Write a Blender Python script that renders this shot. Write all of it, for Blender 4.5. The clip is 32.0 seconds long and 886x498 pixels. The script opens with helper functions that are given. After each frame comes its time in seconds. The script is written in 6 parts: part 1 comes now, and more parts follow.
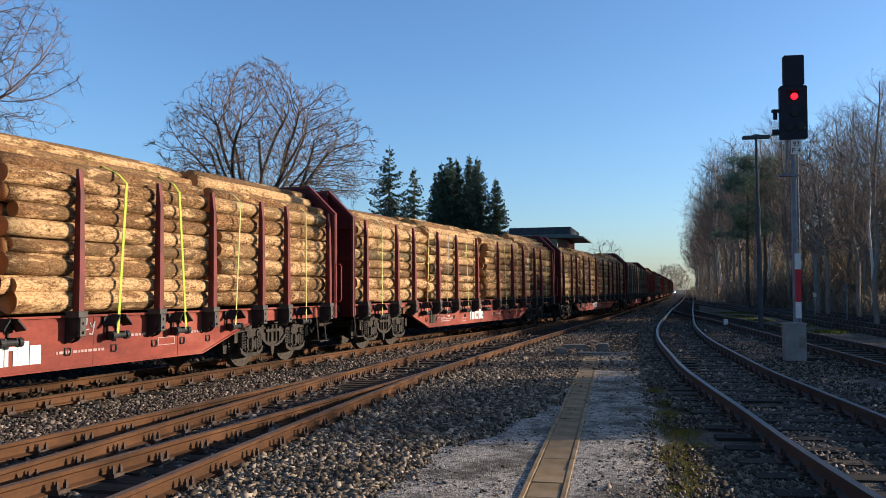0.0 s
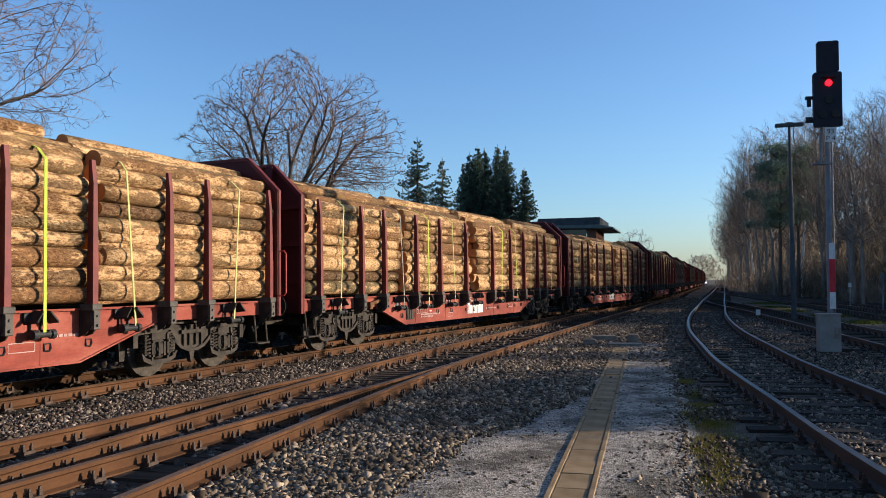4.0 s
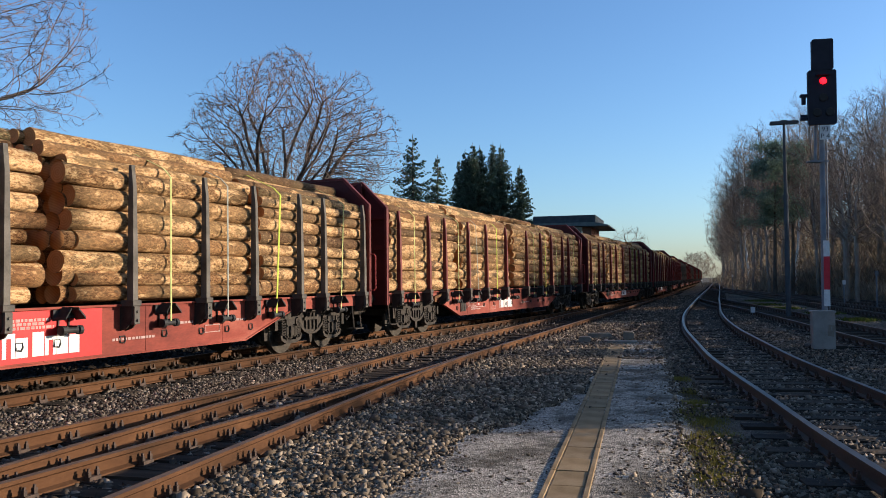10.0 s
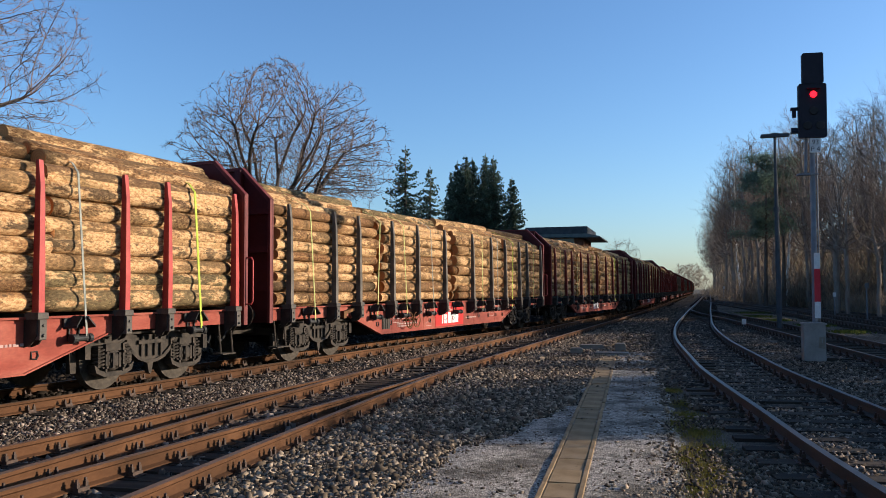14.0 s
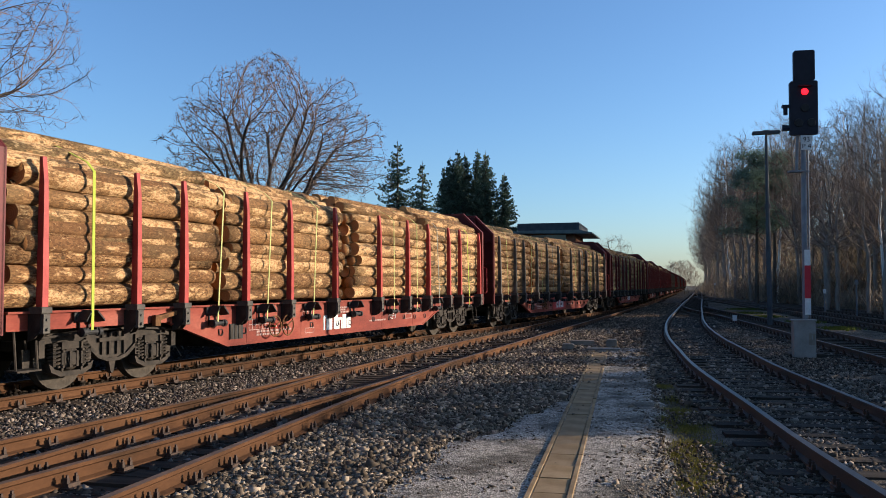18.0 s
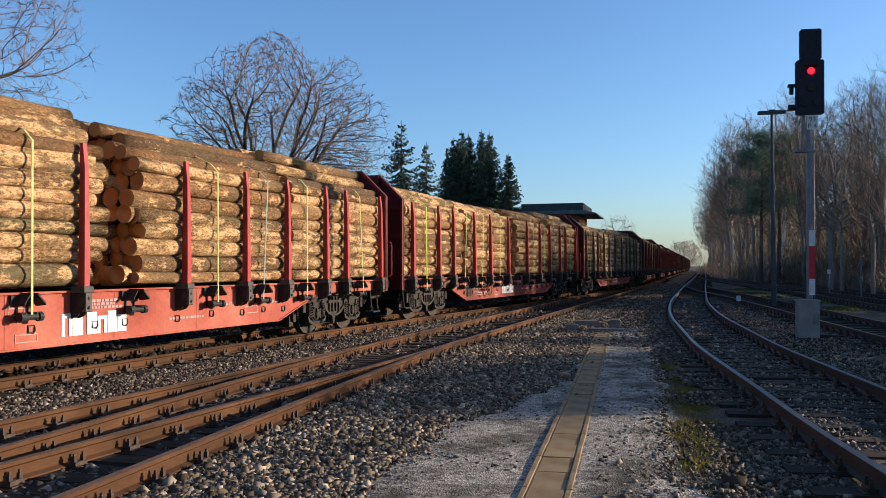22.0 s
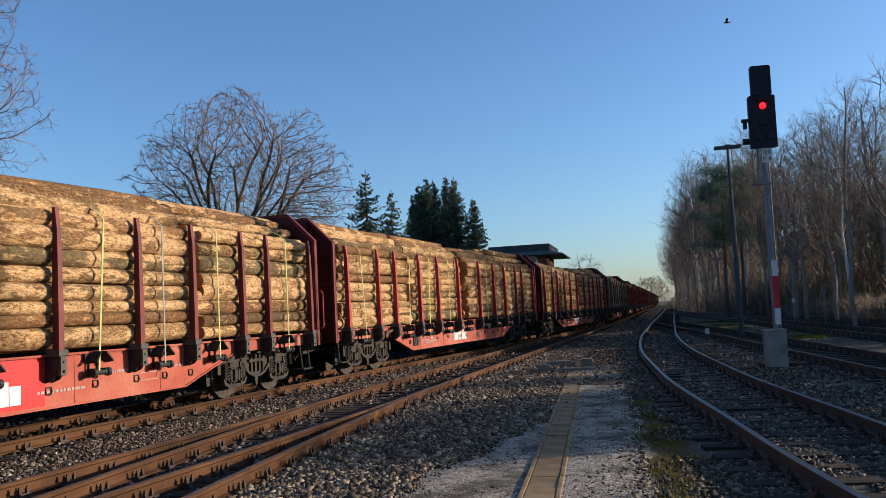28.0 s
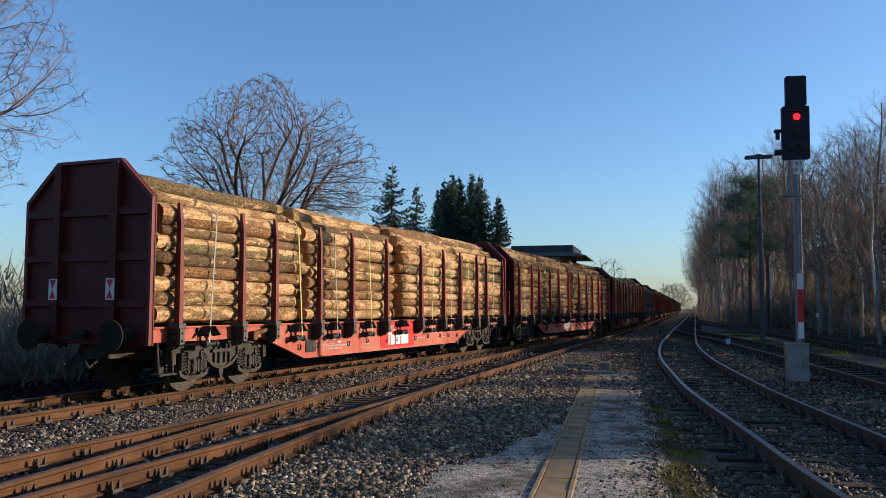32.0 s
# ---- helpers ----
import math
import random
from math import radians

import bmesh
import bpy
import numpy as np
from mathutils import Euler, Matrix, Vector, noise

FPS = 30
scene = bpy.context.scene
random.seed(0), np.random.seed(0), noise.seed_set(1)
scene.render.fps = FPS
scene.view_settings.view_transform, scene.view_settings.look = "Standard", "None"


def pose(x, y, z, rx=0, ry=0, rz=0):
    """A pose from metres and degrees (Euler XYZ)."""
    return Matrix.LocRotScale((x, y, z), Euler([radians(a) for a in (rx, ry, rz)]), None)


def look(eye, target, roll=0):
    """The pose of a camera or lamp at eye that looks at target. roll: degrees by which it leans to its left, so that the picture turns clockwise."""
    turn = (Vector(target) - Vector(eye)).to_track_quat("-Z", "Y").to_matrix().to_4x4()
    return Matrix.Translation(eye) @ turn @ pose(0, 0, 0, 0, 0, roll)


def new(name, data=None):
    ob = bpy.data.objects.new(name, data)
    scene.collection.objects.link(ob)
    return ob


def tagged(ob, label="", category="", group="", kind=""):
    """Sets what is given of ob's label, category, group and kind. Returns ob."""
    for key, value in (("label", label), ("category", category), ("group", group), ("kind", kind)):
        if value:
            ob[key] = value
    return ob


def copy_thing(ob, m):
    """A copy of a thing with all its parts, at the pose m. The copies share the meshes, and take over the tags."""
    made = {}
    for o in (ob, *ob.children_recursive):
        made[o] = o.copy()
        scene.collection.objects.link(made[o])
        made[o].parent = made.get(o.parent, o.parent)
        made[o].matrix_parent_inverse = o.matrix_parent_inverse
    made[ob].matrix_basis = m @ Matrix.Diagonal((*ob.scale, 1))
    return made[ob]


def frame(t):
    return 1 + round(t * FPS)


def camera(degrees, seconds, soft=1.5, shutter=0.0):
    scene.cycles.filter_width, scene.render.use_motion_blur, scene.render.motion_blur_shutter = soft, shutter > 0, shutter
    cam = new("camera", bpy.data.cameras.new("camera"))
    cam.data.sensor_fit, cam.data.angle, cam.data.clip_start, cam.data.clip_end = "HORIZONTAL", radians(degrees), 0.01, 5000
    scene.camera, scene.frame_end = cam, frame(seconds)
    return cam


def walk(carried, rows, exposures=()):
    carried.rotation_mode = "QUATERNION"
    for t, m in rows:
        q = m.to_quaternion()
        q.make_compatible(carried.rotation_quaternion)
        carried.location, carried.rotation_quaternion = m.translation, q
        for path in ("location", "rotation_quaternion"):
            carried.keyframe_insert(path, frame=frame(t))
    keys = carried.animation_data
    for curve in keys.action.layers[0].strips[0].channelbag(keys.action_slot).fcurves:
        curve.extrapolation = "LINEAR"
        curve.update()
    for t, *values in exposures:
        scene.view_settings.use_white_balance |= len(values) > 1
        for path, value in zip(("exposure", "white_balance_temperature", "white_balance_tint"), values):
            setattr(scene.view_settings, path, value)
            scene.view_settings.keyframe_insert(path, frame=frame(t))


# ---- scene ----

# ---------------------------------------------------------------- camera
EYE = (0.0, 0.0, 1.48)          # height over the top of the rails
# seconds, heading, pitch, lean
CAMERA_ROWS = [
    (0.0, 14.85, 2.93, 0.32), (0.5, 15.07, 3.07, 0.24), (1.0, 15.38, 3.19, 0.16), (1.5, 16.03, 3.15, 0.21), (2.0, 16.54, 2.78, 0.25),
    (2.5, 17.07, 2.55, 0.28), (3.0, 17.17, 2.43, 0.42), (3.5, 16.88, 2.37, 0.52), (5.5, 16.89, 2.25, 0.43), (6.0, 16.94, 2.47, 0.53),
    (6.5, 16.96, 2.62, 0.61), (7.0, 16.97, 2.55, 0.63), (7.5, 17.13, 2.35, 0.57), (8.0, 17.19, 2.19, 0.60), (8.5, 16.97, 2.29, 0.58),
    (9.0, 16.59, 2.37, 0.57), (9.5, 16.45, 2.24, 0.58), (10.0, 16.54, 2.16, 0.53), (10.5, 16.46, 2.23, 0.50), (11.0, 16.34, 2.39, 0.44),
    (11.5, 16.26, 2.43, 0.38), (12.0, 16.24, 2.31, 0.34), (12.5, 16.21, 2.30, 0.31), (13.0, 16.10, 2.35, 0.35), (13.5, 16.03, 2.67, 0.30),
    (14.0, 15.98, 2.91, 0.31), (14.5, 15.98, 2.86, 0.23), (16.5, 15.61, 2.83, 0.23), (17.0, 15.65, 2.80, 0.14), (17.5, 15.58, 2.64, 0.14),
    (18.0, 15.42, 2.61, 0.17), (18.5, 15.29, 2.68, 0.22), (19.0, 15.16, 2.68, 0.11), (19.5, 15.34, 2.22, -0.05), (20.0, 15.80, 1.89, -0.02),
    (20.5, 15.91, 1.88, 0.08), (21.0, 15.89, 1.71, 0.22), (21.5, 15.74, 1.37, 0.15), (22.0, 15.69, 1.24, 0.17), (22.5, 15.64, 1.46, 0.28),
    (23.0, 15.57, 1.77, 0.33), (23.5, 15.53, 1.86, 0.40), (24.0, 15.52, 1.65, 0.78), (24.5, 15.54, 1.32, 0.65), (25.0, 15.61, 1.95, 0.19),
    (25.5, 15.86, 2.67, 0.37), (27.5, 13.96, 3.72, 3.68), (28.0, 13.58, 4.41, 2.86), (28.5, 13.54, 4.39, 1.55), (29.0, 14.80, 4.15, 0.96),
    (29.5, 16.31, 3.46, 0.87), (30.0, 15.88, 2.96, 1.23), (30.5, 15.03, 2.94, 1.64), (31.0, 15.09, 3.50, 0.55), (31.5, 15.14, 3.88, -0.22),
    (32.0, 14.97, 4.14, -0.14),
]
cam = camera(57.0, 32.0, soft=0.9)
walk(cam, [(t, pose(*EYE, 90 + p, r, h)) for t, h, p, r in CAMERA_ROWS], exposures=[(0.0, 0.9, 6050, 13), (25.0, 0.88, 6050, 13), (27.5, 0.72, 6050, 13), (28.5, 0.72, 6050, 13), (30.0, 0.82, 6050, 13), (32.0, 0.8, 6050, 13)])

# ---------------------------------------------------------------- light
SUN_AZ, SUN_EL = 20.6, 11.2     # degrees from +x towards +y, and above the horizon
sun_dir = Vector((math.cos(radians(SUN_EL)) * math.cos(radians(SUN_AZ)), math.cos(radians(SUN_EL)) * math.sin(radians(SUN_AZ)), math.sin(radians(SUN_EL))))
world = bpy.data.worlds.new("sky")
scene.world = world
world.use_nodes = True
sky = world.node_tree.nodes.new("ShaderNodeTexSky")
sky.sky_type = "NISHITA"
sky.sun_disc = False
sky.sun_elevation = radians(SUN_EL)
sky.sun_rotation = radians(90.0 - SUN_AZ)
sky.air_density, sky.dust_density, sky.ozone_density = 1.0, 0.9, 4.0
world.node_tree.links.new(sky.outputs[0], world.node_tree.nodes["Background"].inputs[0])
world.node_tree.nodes["Background"].inputs[1].default_value = 0.13
sun = new("sun", bpy.data.lights.new("sun", "SUN"))
sun.data.energy, sun.data.angle, sun.data.color = 5.0, radians(0.5), (1.0, 0.85, 0.64)
sun.matrix_world = look(sun_dir * 300, (0, 0, 0))

# ---------------------------------------------------------------- materials


def material(name, rough=0.8, metal=0.0):
    m = bpy.data.materials.new(name)
    m.use_nodes = True
    b = m.node_tree.nodes["Principled BSDF"]
    b.inputs["Roughness"].default_value, b.inputs["Metallic"].default_value = rough, metal
    b.inputs["Specular IOR Level"].default_value = 0.5 if metal or rough < 0.4 else 0.2 if rough < 0.8 else 0.1
    return m, m.node_tree, b


def node(nt, kind, **inputs):
    n = nt.nodes.new(kind)
    for k, v in inputs.items():
        n.inputs[k.replace("_", " ")].default_value = v
    return n


def ramp(nt, fac, *stops):
    r = nt.nodes.new("ShaderNodeValToRGB")
    e = r.color_ramp.elements
    while len(e) < len(stops):
        e.new(0.5)
    for el, (p, c) in zip(e, stops):
        el.position, el.color = p, (*c, 1)
    nt.links.new(fac, r.inputs[0])
    return r.outputs[0]


def mix(nt, fac, a, b, mode="MIX"):
    m = nt.nodes.new("ShaderNodeMix")
    m.data_type, m.blend_type = "RGBA", mode
    for sock, v in ((m.inputs[0], fac), (m.inputs[6], a), (m.inputs[7], b)):
        if hasattr(v, "links"):
            nt.links.new(v, sock)
        elif isinstance(v, (int, float)):
            sock.default_value = v
        else:
            sock.default_value = (*v, 1)
    return m.outputs[2]


def coords(nt, scale=(1, 1, 1), which="Object"):
    c, m = nt.nodes.new("ShaderNodeTexCoord"), nt.nodes.new("ShaderNodeMapping")
    nt.links.new(c.outputs[which], m.inputs[0])
    m.inputs["Scale"].default_value = scale
    return m.outputs[0]


def noise_of(nt, vec, scale, detail=4, rough=0.55):
    n = node(nt, "ShaderNodeTexNoise", Scale=scale, Detail=detail, Roughness=rough)
    nt.links.new(vec, n.inputs["Vector"])
    return n.outputs[0]


def bump(nt, b, height, strength, dist=0.01):
    n = node(nt, "ShaderNodeBump", Strength=strength, Distance=dist)
    nt.links.new(height, n.inputs["Height"])
    nt.links.new(n.outputs[0], b.inputs["Normal"])


def random_of(nt):
    return nt.nodes.new("ShaderNodeObjectInfo").outputs["Random"]


def island(nt):
    return nt.nodes.new("ShaderNodeNewGeometry").outputs["Random Per Island"]


def worn(name, colours, scale=6.0, rough=0.7, metal=0.0, fine=60.0, bumps=0.25, which="Object", stretch=(1, 1, 1), spread=None):
    """A surface whose colour wanders between two or three colours at two scales; spread adds a shift from piece to piece."""
    m, nt, b = material(name, rough, metal)
    v = coords(nt, stretch, which)
    big, small = noise_of(nt, v, scale, 5), noise_of(nt, v, fine, 3)
    col = ramp(nt, big, *[(0.3 + 0.4 * i / (len(colours) - 1), c) for i, c in enumerate(colours)])
    col = mix(nt, 0.35, col, ramp(nt, small, (0.3, (0.45,) * 3), (0.7, (1.0,) * 3)), "MULTIPLY")
    if spread:
        r = random_of(nt) if spread[0] == "object" else island(nt)
        col = mix(nt, 1.0, col, ramp(nt, r, (0.0, spread[1]), (1.0, spread[2])), "MULTIPLY")
    nt.links.new(col, b.inputs["Base Color"])
    bump(nt, b, small, bumps)
    return m


M = {}
M["wagon_red"] = worn("wagon_red", [(0.12, 0.023, 0.015), (0.215, 0.042, 0.025), (0.29, 0.085, 0.055)], 1.3, 0.75, fine=25, bumps=0.08, stretch=(1, 0.6, 1.6))
M["fresh_red"] = worn("fresh_red", [(0.23, 0.043, 0.025), (0.33, 0.073, 0.042), (0.38, 0.12, 0.075)], 1.0, 0.7, fine=20, bumps=0.05)
M["stake_fresh"] = worn("stake_fresh", [(0.26, 0.026, 0.022), (0.36, 0.045, 0.036)], 3.0, 0.5, fine=40, bumps=0.06)
M["panel_red"] = worn("panel_red", [(0.42, 0.015, 0.014), (0.48, 0.024, 0.02)], 2.0, 0.45, fine=20, bumps=0.03)
M["stake_red"] = worn("stake_red", [(0.085, 0.016, 0.014), (0.16, 0.028, 0.023)], 3.0, 0.55, fine=40, bumps=0.1)
M["stake_grey"] = worn("stake_grey", [(0.06, 0.052, 0.042), (0.125, 0.108, 0.088)], 4.0, 0.75, 0.0, fine=40, bumps=0.1)
M["wall_maroon"] = worn("wall_maroon", [(0.048, 0.0068, 0.007), (0.088, 0.0125, 0.0115)], 1.0, 0.6, fine=30, bumps=0.08)
# Dirty steel; on the stake sockets it also stands for shade.
M["grime"] = worn("grime", [(0.022, 0.018, 0.015), (0.06, 0.048, 0.037)], 5.0, 0.8, fine=50)
M["socket_grey"] = worn("socket_grey", [(0.05, 0.043, 0.036), (0.11, 0.097, 0.08)], 6.0, 0.7, fine=50)
M["bogie_grey"] = worn("bogie_grey", [(0.015, 0.012, 0.009), (0.058, 0.044, 0.032)], 7.0, 0.75, fine=60)
M["wheel_steel"] = worn("wheel_steel", [(0.012, 0.009, 0.007), (0.03, 0.022, 0.016)], 6.0, 0.9, 0.0)
M["tread"] = worn("tread", [(0.035, 0.029, 0.023), (0.08, 0.066, 0.052)], 12.0, 0.85, 0.0)
M["black"] = worn("black", [(0.012, 0.012, 0.012), (0.03, 0.028, 0.026)], 8.0, 0.6)
M["white"] = worn("white", [(0.5, 0.48, 0.45), (0.66, 0.65, 0.62)], 2.5, 0.6, fine=30, bumps=0.03)
M["pale_mark"] = worn("pale_mark", [(0.3, 0.18, 0.155), (0.42, 0.3, 0.27)], 6.0, 0.7, bumps=0.03)
M["strap_yellow"] = worn("strap_yellow", [(0.29, 0.36, 0.03), (0.38, 0.43, 0.06)], 8.0, 0.7)
M["strap_grey"] = worn("strap_grey", [(0.16, 0.17, 0.15), (0.32, 0.32, 0.27)], 8.0, 0.8)
M["strap_olive"] = worn("strap_olive", [(0.3, 0.32, 0.1), (0.45, 0.45, 0.2)], 8.0, 0.8)
M["yellow"] = worn("yellow", [(0.5, 0.22, 0.02), (0.62, 0.33, 0.05)], 6.0, 0.6)
M["rust_rail"] = worn("rust_rail", [(0.028, 0.016, 0.009), (0.08, 0.037, 0.017), (0.135, 0.064, 0.029)], 1.3, 0.9, 0.0, fine=35, stretch=(1, 0.4, 1))
M["rail_head"] = worn("rail_head", [(0.085, 0.048, 0.028), (0.17, 0.098, 0.057)], 2.5, 0.7, 0.1, fine=30, bumps=0.06)
M["dark_rail"] = worn("dark_rail", [(0.03, 0.019, 0.013), (0.052, 0.033, 0.022), (0.08, 0.05, 0.032)], 2.2, 0.7, 0.1, fine=35, stretch=(1, 0.4, 1))
M["dull_head"] = worn("dull_head", [(0.045, 0.028, 0.018), (0.09, 0.06, 0.042)], 2.5, 0.6, 0.15, fine=30, bumps=0.06)
M["bright_head"] = worn("bright_head", [(0.06, 0.048, 0.04), (0.12, 0.1, 0.088)], 3.0, 0.45, 1.0, bumps=0.04)
M["clip"] = worn("clip", [(0.03, 0.017, 0.01), (0.085, 0.045, 0.026)], 14.0, 0.75, 0.2)
M["sleeper"] = worn("sleeper", [(0.028, 0.021, 0.016), (0.07, 0.052, 0.038)], 5.0, 0.9, fine=50, stretch=(0.3, 2, 1), spread=("object", (0.7,) * 3, (1.2, 1.1, 1.0)))
M["dark_sleeper"] = worn("dark_sleeper", [(0.035, 0.027, 0.021), (0.075, 0.058, 0.044)], 5.0, 0.9, fine=50, stretch=(0.3, 2, 1), spread=("object", (0.6,) * 3, (1.2, 1.1, 1.0)))
M["concrete"] = worn("concrete", [(0.2, 0.128, 0.064), (0.28, 0.188, 0.1), (0.35, 0.248, 0.142)], 3.0, 0.9, fine=70, which="Object", spread=("object", (0.85,) * 3, (1.08, 1.05, 1.0)))
M["pale_concrete"] = worn("pale_concrete", [(0.14, 0.12, 0.095), (0.24, 0.21, 0.17)], 4.0, 0.9, fine=60)
M["box_grey"] = worn("box_grey", [(0.11, 0.115, 0.12), (0.17, 0.175, 0.18)], 3.0, 0.6, fine=40, bumps=0.1)
M["cabinet_grey"] = worn("cabinet_grey", [(0.19, 0.175, 0.155), (0.27, 0.25, 0.225)], 3.0, 0.6, fine=40, bumps=0.1)
M["rusty_iron"] = worn("rusty_iron", [(0.06, 0.028, 0.014), (0.2, 0.1, 0.04)], 6.0, 0.8)
M["galvanised"] = worn("galvanised", [(0.12, 0.13, 0.145), (0.19, 0.205, 0.225)], 5.0, 0.7, 0.2)
M["signal_black"] = worn("signal_black", [(0.012, 0.013, 0.02), (0.022, 0.023, 0.032)], 4.0, 0.7)
M["sign_red"] = worn("sign_red", [(0.45, 0.02, 0.03), (0.55, 0.035, 0.045)], 4.0, 0.5)
M["brick"] = worn("brick", [(0.16, 0.075, 0.05), (0.24, 0.12, 0.08)], 4.0, 0.85)
M["roof_dark"] = worn("roof_dark", [(0.05, 0.055, 0.06), (0.085, 0.09, 0.095)], 2.0, 0.8)
M["fascia"] = worn("fascia", [(0.1, 0.12, 0.11), (0.16, 0.18, 0.16)], 2.0, 0.7)
M["bark_tree"] = worn("bark_tree", [(0.075, 0.06, 0.047), (0.15, 0.122, 0.096)], 3.0, 0.95, fine=20, stretch=(1, 1, 0.3))
M["oak_bark"] = worn("oak_bark", [(0.05, 0.038, 0.03), (0.11, 0.085, 0.066)], 3.0, 0.95, fine=20, stretch=(1, 1, 0.3))
M["oak_twig"] = worn("oak_twig", [(0.1, 0.065, 0.047), (0.18, 0.125, 0.092)], 1.5, 0.95, bumps=0.05)
M["forest_bark"] = worn("forest_bark", [(0.165, 0.135, 0.11), (0.28, 0.235, 0.195)], 3.0, 0.95, fine=20, stretch=(1, 1, 0.3))
M["twig"] = worn("twig", [(0.12, 0.085, 0.063), (0.2, 0.147, 0.112)], 1.5, 0.95, bumps=0.05)
M["twig_grey"] = worn("twig_grey", [(0.2, 0.148, 0.11), (0.32, 0.245, 0.19)], 1.5, 0.95, bumps=0.05)
M["birch"] = worn("birch", [(0.5, 0.48, 0.44), (0.68, 0.66, 0.62)], 6.0, 0.8, stretch=(1, 1, 3))
M["needles"] = worn("needles", [(0.1, 0.15, 0.11), (0.14, 0.19, 0.135), (0.17, 0.22, 0.16)], 2.0, 0.8, bumps=0.05, spread=("island", (0.6,) * 3, (1.25,) * 3))
M["scrub"] = worn("scrub", [(0.19, 0.148, 0.11), (0.33, 0.258, 0.185), (0.28, 0.232, 0.16)], 0.6, 0.95, bumps=0.05, spread=("island", (0.6,) * 3, (1.2,) * 3))
M["moss"] = worn("moss", [(0.13, 0.11, 0.026), (0.27, 0.225, 0.055)], 3.0, 0.95, spread=("island", (0.6,) * 3, (1.2,) * 3))
M["grass"] = worn("grass", [(0.05, 0.075, 0.015), (0.12, 0.13, 0.035)], 1.0, 0.95, spread=("island", (0.6,) * 3, (1.2,) * 3))


def leafy(m, share=0.45):
    """Thin foliage: part of the light passes through."""
    nt = m.node_tree
    b, out = nt.nodes["Principled BSDF"], nt.nodes["Material Output"]
    t, x = nt.nodes.new("ShaderNodeBsdfTranslucent"), nt.nodes.new("ShaderNodeMixShader")
    nt.links.new(b.inputs["Base Color"].links[0].from_socket, t.inputs[0])
    x.inputs[0].default_value = share
    nt.links.new(b.outputs[0], x.inputs[1])
    nt.links.new(t.outputs[0], x.inputs[2])
    nt.links.new(x.outputs[0], out.inputs[0])


for _n, _share in (("needles", 0.5), ("scrub", 0.6), ("moss", 0.45), ("grass", 0.45)):
    leafy(M[_n], _share)


def make_glow(name, colour, strength):
    m, nt, b = material(name, 0.3)
    b.inputs["Base Color"].default_value = (*colour, 1)
    b.inputs["Emission Color"].default_value = (*colour, 1)
    b.inputs["Emission Strength"].default_value = strength
    return m


M["red_lens"] = make_glow("red_lens", (1.0, 0.006, 0.012), 2.2)
M["car_lamp"] = make_glow("car_lamp", (1.0, 0.95, 0.8), 6.0)


def make_glass():
    m, nt, b = material("window_glass", 0.08)
    b.inputs["Base Color"].default_value = (0.03, 0.035, 0.04, 1)
    return m


M["glass"] = make_glass()


def shifted(nt, scale=(1, 1, 1)):
    """Object coordinates, moved by a different step for every piece."""
    v = coords(nt, scale)
    add = nt.nodes.new("ShaderNodeVectorMath")
    mul = nt.nodes.new("ShaderNodeVectorMath")
    mul.operation = "SCALE"
    mul.inputs[0].default_value = (37.0, 91.0, 53.0)
    nt.links.new(random_of(nt), mul.inputs["Scale"])
    nt.links.new(v, add.inputs[0])
    nt.links.new(mul.outputs[0], add.inputs[1])
    return add.outputs[0]


